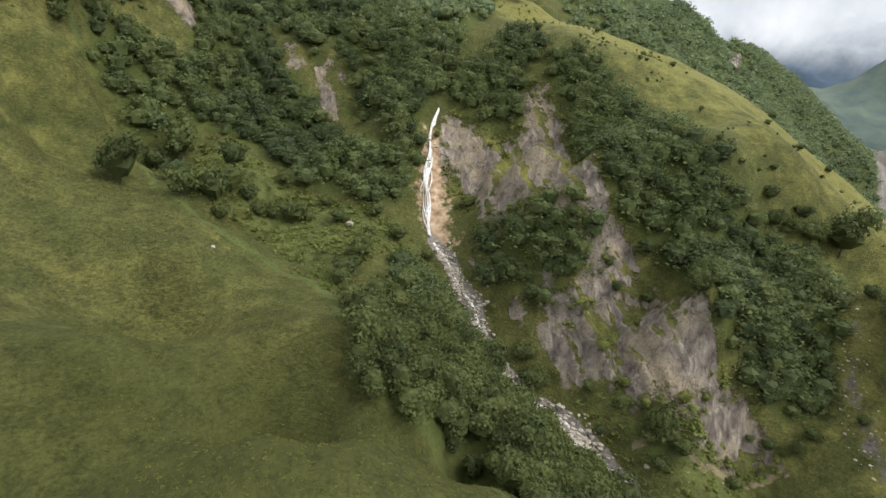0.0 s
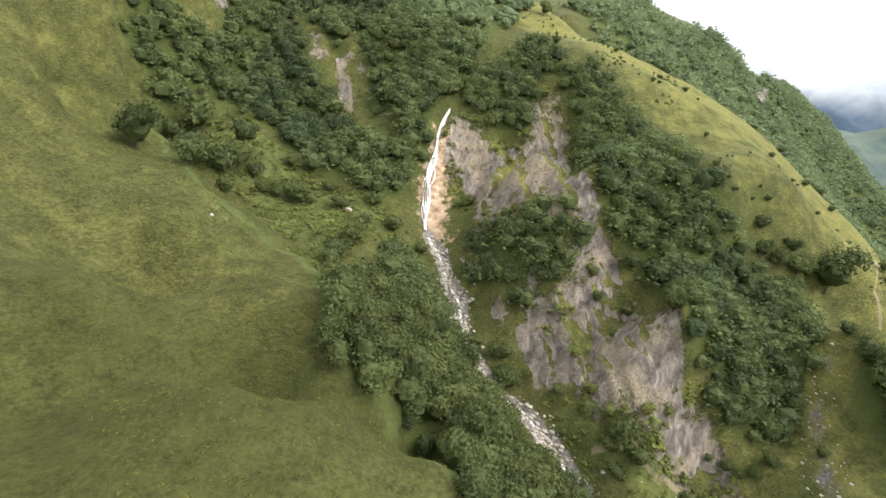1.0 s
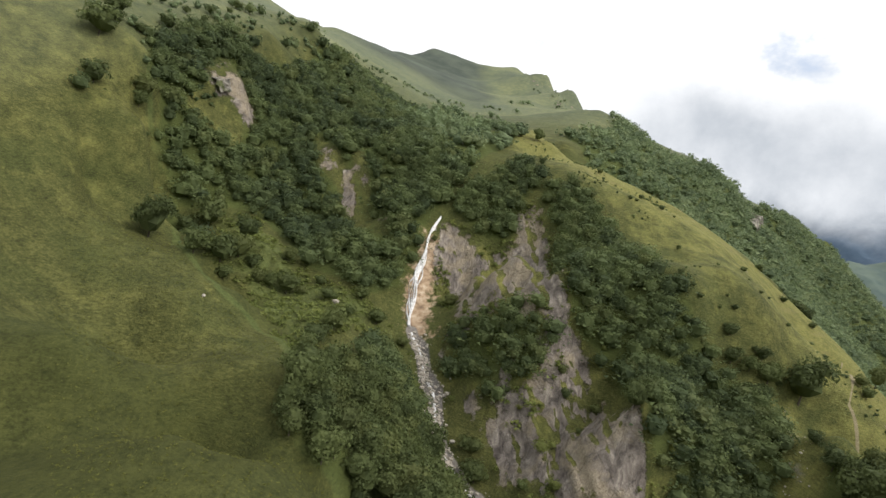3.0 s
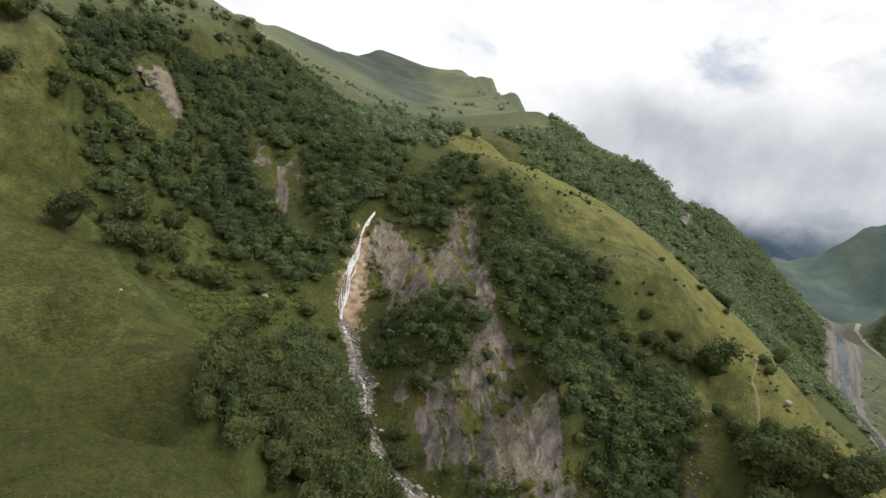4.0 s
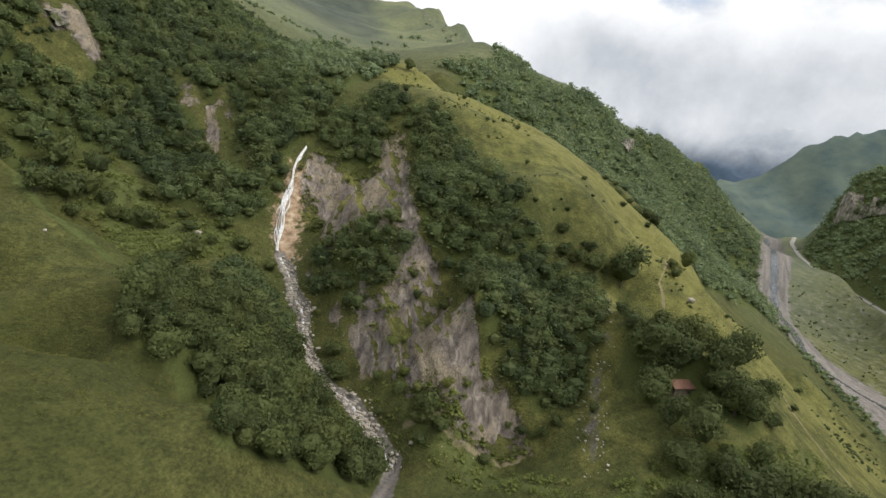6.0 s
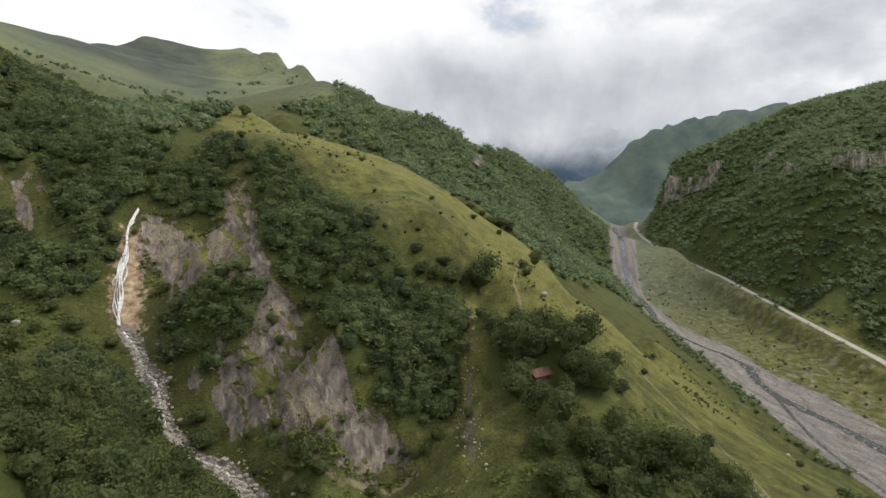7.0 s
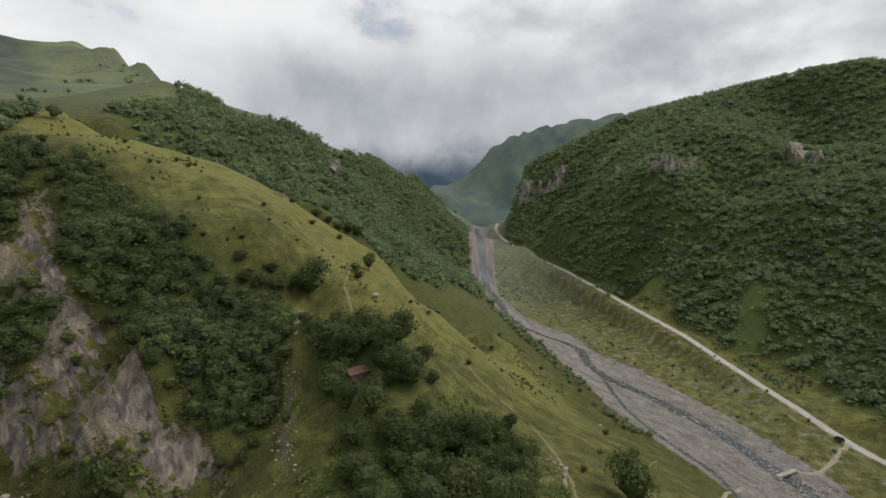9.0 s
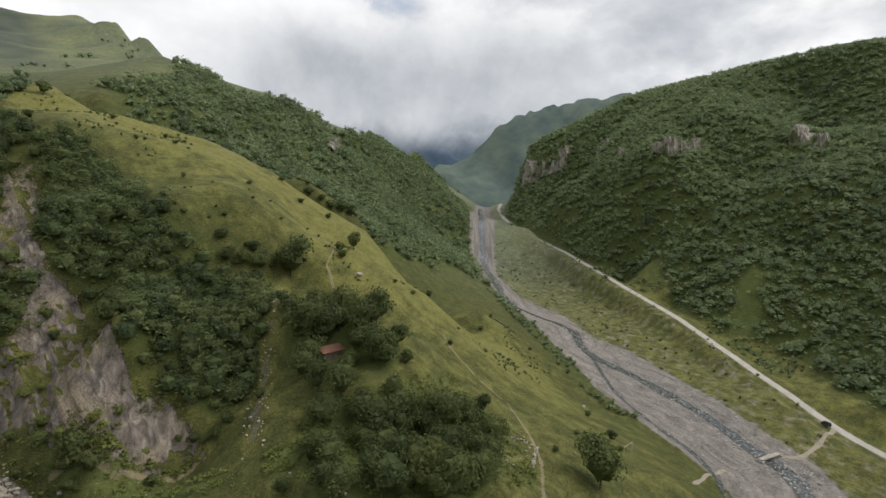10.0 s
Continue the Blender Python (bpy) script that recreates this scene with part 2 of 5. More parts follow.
def principled(n, colour, rough=0.8, normal=None, **more):
    node = n.add("ShaderNodeBsdfPrincipled", Base_Color=colour, Roughness=rough, **more)
    if normal is not None:
        n.put(node, "Normal", normal)
    return node.outputs[0]


def bump(n, height, strength=0.5, distance=0.3):
    return n.add("ShaderNodeBump", Strength=strength, Distance=distance, Height=height).outputs[0]


def place_of(n):
    return n.add("ShaderNodeNewGeometry").outputs["Position"]


def mask(n, name):
    node = n.add("ShaderNodeAttribute")
    node.attribute_name = name
    return node.outputs["Fac"]


def ground_shader(n):
    at = place_of(n)
    fine, mid, wide = n.noise(at, 1.8, 8, 0.76), n.noise(at, 0.22, 5, 0.6), n.noise(at, 0.035, 4, 0.55)
    sward = n.noise(n.vmath("MULTIPLY", at, (1.0, 1.0, 3.5)), 0.8, 6, 0.75)
    speck = n.noise(at, 6.0, 3, 0.7)
    tone = n.math("ADD", n.math("ADD", n.math("MULTIPLY", fine, 0.40), n.math("MULTIPLY", sward, 0.36)), n.math("MULTIPLY", mid, 0.24))
    grass = n.ramp(tone, (0.41, (0.034, 0.038, 0.013)), (0.5, (0.074, 0.079, 0.024)), (0.59, (0.138, 0.138, 0.045)))
    lush = n.ramp(tone, (0.41, (0.034, 0.042, 0.013)), (0.59, (0.104, 0.114, 0.035)))
    dry = n.ramp(tone, (0.40, (0.090, 0.092, 0.026)), (0.60, (0.240, 0.232, 0.074)))
    colour = n.mix(n.span(wide, 0.40, 0.62), grass, lush)
    herb = n.ramp(tone, (0.40, (0.050, 0.068, 0.020)), (0.60, (0.130, 0.152, 0.050)))
    colour = n.mix(n.span(n.math("ADD", mask(n, "lush"), n.math("MULTIPLY", n.math("SUBTRACT", mid, 0.5), 0.9)), 0.3, 0.7), colour, herb)
    colour = n.mix(n.span(n.math("ADD", mask(n, "dry"), n.math("MULTIPLY", n.math("SUBTRACT", n.noise(at, 0.13, 6, 0.68), 0.5), 2.3)), 0.15, 0.95), colour, dry)
    # Far turf, paler and greyer: haze painted into the ground colour.
    hazed = n.ramp(n.math("ADD", n.math("MULTIPLY", mid, 0.4), n.math("MULTIPLY", n.noise(at, 0.012, 6, 0.62), 0.6)), (0.34, (0.080, 0.098, 0.068)), (0.50, (0.140, 0.158, 0.090)), (0.66, (0.215, 0.225, 0.110)))
    # Darker grass in a wide soft spot low on the near meadow.
    dark_sward = n.ramp(tone, (0.40, (0.030, 0.036, 0.010)), (0.60, (0.088, 0.094, 0.027)))
    colour = n.mix(n.span(n.math("ADD", mask(n, "dark_sward"), n.math("MULTIPLY", n.math("SUBTRACT", n.noise(at, 0.09, 6, 0.65), 0.5), 1.6)), 0.30, 1.25), colour, dark_sward)
    # Trodden terraces of the grazing slopes.
    tread = n.noise(n.vmath("MULTIPLY", at, (0.05, 0.05, 0.75)), 1.0, 5, 0.6, 0.3)
    colour = n.mix(n.math("MULTIPLY", n.span(tread, 0.53, 0.66, 0, 0.55), n.span(mask(n, "dry"), 0.6, 0.9)), colour, (0.185, 0.160, 0.070, 1))
    colour = n.mix(mask(n, "hazed"), colour, hazed)
    # Darker grey-green colour for the farthest hills.
    grey_hill = n.ramp(n.noise(at, 0.02, 6, 0.65), (0.35, (0.040, 0.052, 0.046)), (0.65, (0.092, 0.108, 0.084)))
    colour = n.mix(mask(n, "grey_hill"), colour, grey_hill)
    colour = n.mix(n.span(speck, 0.66, 0.76, 0, 0.6), colour, (0.26, 0.26, 0.16, 1))
    litter = n.ramp(tone, (0.35, (0.045, 0.058, 0.018)), (0.65, (0.105, 0.125, 0.036)))
    colour = n.mix(n.span(n.math("ADD", mask(n, "wood"), n.math("MULTIPLY", n.math("SUBTRACT", mid, 0.5), 0.5)), 0.3, 0.7), colour, litter)
    # Rock: tilted beds, blocks and stains.
    lean = n.vmath("MULTIPLY", at, (0.9, 0.5, 0.42))
    beds = n.noise(lean, 0.55, 6, 0.6, 0.6)
    blocks = n.add("ShaderNodeTexVoronoi", Vector=n.vmath("ADD", lean, n.vmath("MULTIPLY", n.add("ShaderNodeTexNoise", Vector=at, Scale=0.3, Detail=4.0).outputs["Color"], (3.0, 3.0, 3.0))), Scale=0.26)
    blocks.feature = "DISTANCE_TO_EDGE"
    crack = n.span(n.math("ADD", blocks.outputs["Distance"], n.math("MULTIPLY", fine, 0.10)), 0.02, 0.10, 0.50, 1.0)
    rock = n.ramp(beds, (0.30, (0.078, 0.067, 0.058)), (0.45, (0.172, 0.148, 0.130)), (0.57, (0.255, 0.222, 0.192)), (0.70, (0.43, 0.38, 0.32)))
    rock = n.mix(n.span(n.noise(at, 0.09, 6, 0.66), 0.46, 0.62, 0, 0.8), rock, n.ramp(fine, (0.3, (0.20, 0.165, 0.11)), (0.7, (0.42, 0.355, 0.255))))
    rock = n.mix(1.0, rock, n.add("ShaderNodeCombineColor", Red=crack, Green=crack, Blue=crack).outputs[0], "MULTIPLY")
    upright = n.add("ShaderNodeSeparateXYZ", Vector=n.add("ShaderNodeNewGeometry").outputs["Normal"]).outputs[2]
    ledge = n.span(upright, 0.50, 0.74, 0.22, -0.45)
    edge = n.math("ADD", n.math("MULTIPLY", mask(n, "rock"), n.math("ADD", 0.85, ledge)), n.math("MULTIPLY", n.math("SUBTRACT", n.noise(at, 0.16, 7, 0.68), 0.5), 1.9))
    edge = n.math("ADD", edge, n.math("MULTIPLY", n.math("SUBTRACT", n.noise(n.vmath("MULTIPLY", at, (1.0, 1.0, 0.55)), 0.07, 5, 0.6), 0.5), 1.5))
    stone = n.span(edge, 0.50, 0.66)
    colour = n.mix(stone, colour, rock)
    rust = n.ramp(n.noise(at, 0.5, 5, 0.6), (0.32, (0.20, 0.140, 0.095)), (0.50, (0.40, 0.285, 0.185)), (0.68, (0.56, 0.46, 0.34)))
    colour = n.mix(n.span(n.math("ADD", mask(n, "rust"), n.math("MULTIPLY", n.math("SUBTRACT", n.noise(at, 0.3, 6, 0.65), 0.5), 1.8)), 0.38, 0.66), colour, rust)
    pebble = n.add("ShaderNodeTexVoronoi", Vector=at, Scale=1.3)
    flow = n.add("ShaderNodeCombineXYZ", X=n.math("MULTIPLY", mask(n, "bed_along"), 0.05), Y=n.math("MULTIPLY", mask(n, "bed_across"), 0.22)).outputs[0]
    braid = n.noise(flow, 1.0, 7, 0.65, 0.6)
    shingle = n.ramp(n.math("ADD", n.math("MULTIPLY", fine, 0.25), n.math("MULTIPLY", braid, 0.75)), (0.36, (0.075, 0.070, 0.064)), (0.47, (0.165, 0.148, 0.132)), (0.56, (0.238, 0.214, 0.192)), (0.68, (0.36, 0.33, 0.295)))
    shingle = n.mix(0.28, shingle, n.ramp(n.add("ShaderNodeSeparateColor", Color=pebble.outputs["Color"]).outputs[0], (0.0, (0.09, 0.085, 0.08)), (1.0, (0.36, 0.34, 0.32))))
    colour = n.mix(n.span(n.math("ADD", mask(n, "gravel"), n.math("MULTIPLY", n.math("SUBTRACT", mid, 0.5), 0.7)), 0.4, 0.6), colour, shingle)
    earth = n.ramp(fine, (0.3, (0.19, 0.155, 0.095)), (0.7, (0.34, 0.29, 0.19)))
    colour = n.mix(n.span(n.math("ADD", mask(n, "bare"), n.math("MULTIPLY", n.math("SUBTRACT", mid, 0.5), 0.9)), 0.4, 0.7, 0.0, 0.85), colour, earth)
    rise = n.math("ADD", n.math("MULTIPLY", fine, 0.5), n.math("MULTIPLY", n.math("MULTIPLY", beds, stone), 2.0))
    return principled(n, colour, 0.9, bump(n, n.math("ADD", rise, n.math("MULTIPLY", sward, 0.5)), 0.75, 0.9), Specular_IOR_Level=0.15)


def leaf_shader(dark, light, own=False):
    def build(n):
        geo = n.add("ShaderNodeNewGeometry")
        tree = mask(n, "tint") if own else n.add("ShaderNodeObjectInfo").outputs["Random"]
        value = n.math("ADD", n.math("MULTIPLY", geo.outputs["Random Per Island"], 0.34), n.math("MULTIPLY", tree, 0.66))
        colour = n.mix(value, (*dark, 1), (*light, 1))
        warm = n.mix(n.span(n.math("FRACT", n.math("MULTIPLY", tree, 7.31)), 0.72, 1.0, 0, 0.45), colour, (light[0] * 1.2, light[1] * 1.06, light[2], 1))
        body = n.add("ShaderNodeBsdfPrincipled", Base_Color=warm, Roughness=0.65, Specular_IOR_Level=0.14).outputs[0]
        back = n.add("ShaderNodeBsdfTranslucent", Color=warm).outputs[0]
        return n.add("ShaderNodeMixShader", Fac=0.42, **{"1": body, "2": back}).outputs[0]
    return build


def grained(low, high, scale=2.0, rough=0.85, strength=0.4, depth=0.1):
    def build(n):
        at = place_of(n)
        big, small = n.noise(at, scale * 0.25, 4, 0.6), n.noise(at, scale * 2.0, 4, 0.65)
        value = n.math("ADD", n.math("MULTIPLY", big, 0.5), n.math("MULTIPLY", small, 0.5))
        return principled(n, n.ramp(value, (0.33, low), (0.67, high)), rough, bump(n, small, strength, depth), Specular_IOR_Level=0.2)
    return build


def water_shader(n):
    at = place_of(n)
    foam = n.noise(n.vmath("MULTIPLY", at, (1, 1, 0.4)), 0.9, 5, 0.7, 0.5)
    colour = n.ramp(foam, (0.46, (0.050, 0.055, 0.052)), (0.60, (0.16, 0.165, 0.16)), (0.72, (0.62, 0.63, 0.62)))
    return principled(n, colour, 0.22, bump(n, foam, 0.5, 0.15), Specular_IOR_Level=0.5)


def fall_shader(n):
    at = place_of(n)
    streak = n.noise(n.vmath("MULTIPLY", at, (1.6, 1.6, 0.10)), 1.1, 5, 0.65, 0.4)
    return principled(n, n.ramp(streak, (0.36, (0.42, 0.40, 0.38)), (0.56, (0.80, 0.80, 0.80))), 0.4, bump(n, streak, 0.7, 0.3))


GROUND = material("ground", ground_shader)
LEAVES = material("leaves", leaf_shader((0.060, 0.080, 0.033), (0.139, 0.168, 0.061)))
LEAVES_LIGHT = material("light_leaves", leaf_shader((0.120, 0.143, 0.043), (0.228, 0.254, 0.081)))
WOOD_LEAVES = material("wood_leaves", leaf_shader((0.056, 0.080, 0.041), (0.162, 0.201, 0.079), own=True))
# Leaves of the farther woods, with the air's haze painted into their green.
HAZY_WOOD = material("hazy_wood_leaves", leaf_shader((0.117, 0.157, 0.085), (0.238, 0.299, 0.150), own=True))
TUFTS = material("grass_tufts", leaf_shader((0.085, 0.096, 0.024), (0.175, 0.180, 0.052), own=True))
HERBS = material("herbs", leaf_shader((0.112, 0.139, 0.036), (0.209, 0.244, 0.074), own=True))
BARK = material("bark", grained((0.045, 0.036, 0.028), (0.12, 0.10, 0.08), 4.0))
STONE = material("stone", grained((0.20, 0.19, 0.18), (0.50, 0.48, 0.45), 1.5))
ROAD = material("road_gravel", grained((0.30, 0.28, 0.25), (0.47, 0.45, 0.41), 0.8, 0.9, 0.3, 0.05))
EARTH = material("path_earth", grained((0.20, 0.175, 0.13), (0.36, 0.32, 0.25), 1.5))
WATER = material("water", water_shader)
FALL = material("falling_water", fall_shader)
TIN = material("rusty_roof", grained((0.10, 0.055, 0.038), (0.21, 0.115, 0.080), 1.2, 0.8))
TIMBER = material("old_timber", grained((0.07, 0.055, 0.04), (0.19, 0.155, 0.12), 3.0))

# ---- plan of the ground cover ----
GULLY_WOOD = [(1, 129), (3, 109), (3, 105), (10, 100), (18, 102), (24, 97), (25, 81), (58, 99), (58, 116), (49, 123), (43, 137), (38, 147), (34, 158), (28, 163),
        (19, 165), (12, 160), (10, 141)]
HOLLOW_WOOD = [(-68, 210), (-75, 206), (-77, 211), (-81, 215), (-85, 213), (-91, 222), (-90, 245), (-82, 273), (-77, 285), (-75, 274), (-58, 294), (-59, 327),
        (-53, 416), (-28, 414), (-8, 390), (13, 255), (29, 235), (30, 223), (23, 213), (21, 205), (19, 197), (17, 189), (9, 180), (-3, 187), (-16, 191), (-26, 206),
        (-39, 216), (-51, 214), (-59, 209), (-64, 206)]
HOLLOW_GRASS = [(-50, 212), (-39, 214), (-25, 200), (-14, 190), (-2, 184), (10, 179), (17, 177), (26, 170), (18, 172), (9, 163), (1, 146), (-4, 138), (-12, 154),
        (-26, 169), (-35, 165), (-39, 166)]
CROWN_WOOD = [(29, 213), (30, 219), (41, 227), (52, 236), (58, 229), (60, 220), (56, 218), (53, 211), (52, 206), (46, 206), (39, 209), (33, 212)]
BAND_WOOD = [(61, 218), (68, 214), (78, 209), (81, 196), (83, 190), (86, 173), (87, 161), (91, 157), (95, 154), (96, 153), (101, 152), (108, 150), (114, 148),
        (117, 141), (111, 130), (108, 126), (105, 123), (100, 119), (94, 118), (89, 120), (86, 122), (83, 125), (77, 123), (74, 126), (77, 141), (74, 147), (70, 150),
        (64, 154), (62, 155), (61, 158), (62, 163), (66, 199), (62, 206)]
CENTRE_WOOD = [(34, 168), (35, 171), (41, 169), (49, 163), (57, 155), (60, 152), (58, 149), (54, 148), (49, 148), (43, 154), (36, 162)]
HUT_WOOD = [(112, 118), (116, 124), (122, 124), (130, 117), (136, 105), (135, 95), (127, 91), (121, 98), (116, 93), (112, 99), (111, 108)]
LOW_WOOD = [(111, 95), (119, 88), (135, 87), (155, 91), (158, 82), (130, 54), (120, 54), (106, 61), (97, 65), (103, 81)]
FACE_ROCK = [(23, 205), (28, 212), (42, 207), (52, 205), (55, 216), (60, 209), (66, 190), (62, 157), (65, 153), (71, 150), (74, 127), (77, 123), (83, 124), (89, 119),
        (91, 112), (73, 112), (68, 117), (62, 122), (53, 131), (47, 144), (42, 153), (34, 164), (33, 171), (38, 178), (25, 192)]
SLAB_HIGH = [(25, 208), (33, 209), (46, 202), (49, 176), (54, 210), (60, 206), (63, 195), (60, 158), (56, 157), (50, 165), (45, 167), (38, 175), (32, 198), (27, 204)]
SLAB_MIDDLE = [(42, 153), (53, 142), (60, 143), (65, 147), (72, 143), (75, 125), (77, 122), (69, 120), (62, 124), (54, 132), (48, 141)]
SLAB_STRIP = [(61, 155), (66, 153), (71, 150), (68, 147), (64, 149), (60, 152)]
SLAB_LOW = [(75, 119), (81, 122), (88, 120), (91, 115), (80, 114), (73, 116)]
SCREE = [(122, 150), (126, 151), (115, 128), (110, 118), (105, 108), (98, 92), (93, 92), (98, 108), (104, 117), (111, 129)]
RUST = [(21, 204), (25, 205), (27, 200), (29, 190), (29, 176), (24, 178), (20, 183), (20, 194)]
GULLY_SCAR = [(-35, 262), (-27, 255), (-13, 239), (-4, 224), (3, 205), (-4, 214), (-15, 234), (-27, 244)]
GULLY_SCAR_B = [(-20, 264), (-8, 242), (-2, 229), (9, 203), (5, 204), (-4, 228), (-12, 240)]
HIGH_SCAR = [(-78, 244), (-77, 257), (-69, 257), (-60, 254), (-57, 245), (-65, 246), (-71, 245), (-75, 241)]
FAR_SCAR = [(285, 454), (330, 520), (326, 504), (271, 422)]
RIVER_LEFT = [(625, 630), (515, 517), (407, 387), (360, 316), (339, 273), (309, 209), (291, 167), (270, 129), (266, 105), (260, 82), (249, 57), (239, 32)]
RIVER_RIGHT = [(649, 624), (553, 506), (450, 398), (388, 324), (367, 277), (367, 230), (346, 190), (348, 162), (337, 127), (325, 94), (313, 69), (308, 52), (290, 31),
        (273, 10)]
CHANNEL = [(620, 613), (479, 452), (392, 345), (352, 284), (325, 244), (343, 215), (340, 199), (321, 181), (314, 161), (317, 138), (312, 119), (309, 100), (302, 83),
        (294, 68), (293, 57), (286, 49), (274, 41), (254, 27)]
SIDE_CHANNEL = [(311, 163), (281, 129), (273, 109), (268, 91), (263, 76), (254, 65), (241, 55)]
ROAD_LINE = [(670, 620), (630, 583), (581, 520), (542, 449), (486, 330), (447, 249), (405, 165), (380, 116), (365, 81), (354, 58), (344, 37), (334, 19), (323, 2)]
SHADE_BASE = [(640, 572), (594, 530), (563, 484), (521, 395), (484, 318), (466, 262), (477, 230), (443, 190), (424, 159), (420, 138), (423, 125), (423, 109), (412, 90), (390, 67),
        (373, 44), (356, 23), (342, 4)]
SHADE_TOP = [(400, -160), (620, -120), (800, -40), (840, 80), (840, 180), (830, 300), (800, 380), (760, 470), (700, 500)]
CLEARING_A = [(474, 247), (474, 231), (482, 223), (468, 217), (453, 201), (454, 217)]
CLEARING_B = [(419, 138), (440, 145), (454, 149), (465, 143), (469, 132), (450, 134), (440, 126), (427, 126)]
FAR_WOOD = [(106, 322), (128, 312), (147, 306), (162, 292), (180, 278), (194, 269), (208, 260), (227, 245), (338, 291), (424, 406), (509, 491), (605, 696), (565, 722), (481, 646), (414, 603), (349, 534), (302, 513), (257, 489), (203, 469), (194, 563), (145, 429), (114, 389), (97, 363)]
HIGH_WOOD = [(-8, 285), (-10, 330), (-5, 408), (20, 470), (45, 438), (58, 380), (56, 287), (44, 252), (36, 240), (26, 230), (16, 234), (6, 254)]
NECK_WOOD = [(-8, 285), (6, 262), (18, 250), (31, 241), (36, 235), (27, 224), (23, 217), (17, 214), (10, 226), (4, 238), (-4, 262)]
FLANK_GRASS = [(92, 55), (96, 95), (100, 125), (122, 152), (172, 190), (235, 160), (255, 90), (200, 40), (130, 30)]
CRAG = [(140, 900), (158, 810), (164, 730), (163, 640), (172, 560)]
EDGE = [(-87, 215), (-80, 208), (-76, 205), (-68, 209), (-64, 205), (-43, 166), (-26, 151), (-17, 152), (-7, 143), (-2, 132), (3, 107), (8, 101), (15, 101), (23, 84),
        (23, 96), (25, 81)]
FIELD = EDGE + [(40, 40), (-30, 20), (-120, 60), (-180, 180)]
VALLEY = RIVER_LEFT + SHADE_BASE[::-1]
PATH_UPPER = [(170, 190), (144, 155), (139, 149), (139, 144), (139, 142)]
PATH_LOWER = [(174, 128), (171, 120), (171, 106), (176, 96), (165, 76), (156, 64), (140, 49)]
TRACK = [(354, 58), (324, 55), (306, 56), (300, 62)]
FORD = [(227, 61), (251, 68), (266, 68)]
PATH_FOOT = [(61, 119), (67, 117), (72, 112), (81, 113), (90, 112)]
FOOT_SLOPE = [(90, 84), (97, 89), (103, 90), (112, 90), (129, 88), (155, 99), (158, 92), (161, 74), (145, 55), (125, 50), (100, 62), (84, 111), (66, 121), (50, 133),
        (60, 114)]
TORRENT = [(24, 179), (28, 172), (29, 168), (30, 164), (34, 160), (35, 152), (37, 144), (41, 138), (48, 130), (52, 122), (51, 124), (55, 120), (59, 114), (55, 100),
        (51, 86)]
FALL_LINE = [(27, 214), (25, 209), (23, 205), (23, 200), (22, 195), (22, 188), (23, 180)]
SPUR_GRASS = [(58, 281), (82, 341), (92, 263), (123, 246), (144, 213), (166, 200), (182, 191), (161, 149), (267, 201), (259, 148), (205, 107), (180, 130), (164, 143),
        (134, 147), (127, 163), (92, 156), (82, 195), (72, 211)]
TAN_CLEARING = [(-77, 229), (-75, 240), (-70, 243), (-64, 244), (-58, 241), (-56, 235), (-62, 231), (-70, 227), (-75, 224)]
MEADOW_FIELD = [(-76, 205), (-68, 209), (-42, 164), (-26, 150), (-7, 141), (3, 107), (15, 100), (23, 84), (5, 74), (-12, 70), (-49, 126), (-81, 176), (-87, 200)]
SPUR_CREST = [(73, 286, 129), (92, 264, 121), (110, 255, 116), (125, 250, 112), (137, 238, 105), (151, 225, 96), (162, 219, 87), (174, 211, 79), (188, 198, 66)]


def road_profile():
    """The even fall of the road along its line."""
    s = np.linspace(0, len(ROAD_LINE) - 1, 160)
    z = broad(np.interp(s, range(len(ROAD_LINE)), [p[0] for p in ROAD_LINE]), np.interp(s, range(len(ROAD_LINE)), [p[1] for p in ROAD_LINE]))
    return s, np.polyval(np.polyfit(s, z, 3), s)


ROAD_AT, ROAD_Z = road_profile()


def soft_inside(x, y, polygon, width):
    line = polygon + polygon[:1]
    d, _ = along(x, y, line)
    sign = np.where(inside(x, y, polygon), 1, -1)
    return np.clip(0.5 + 0.5 * sign * d / width, 0, 1)


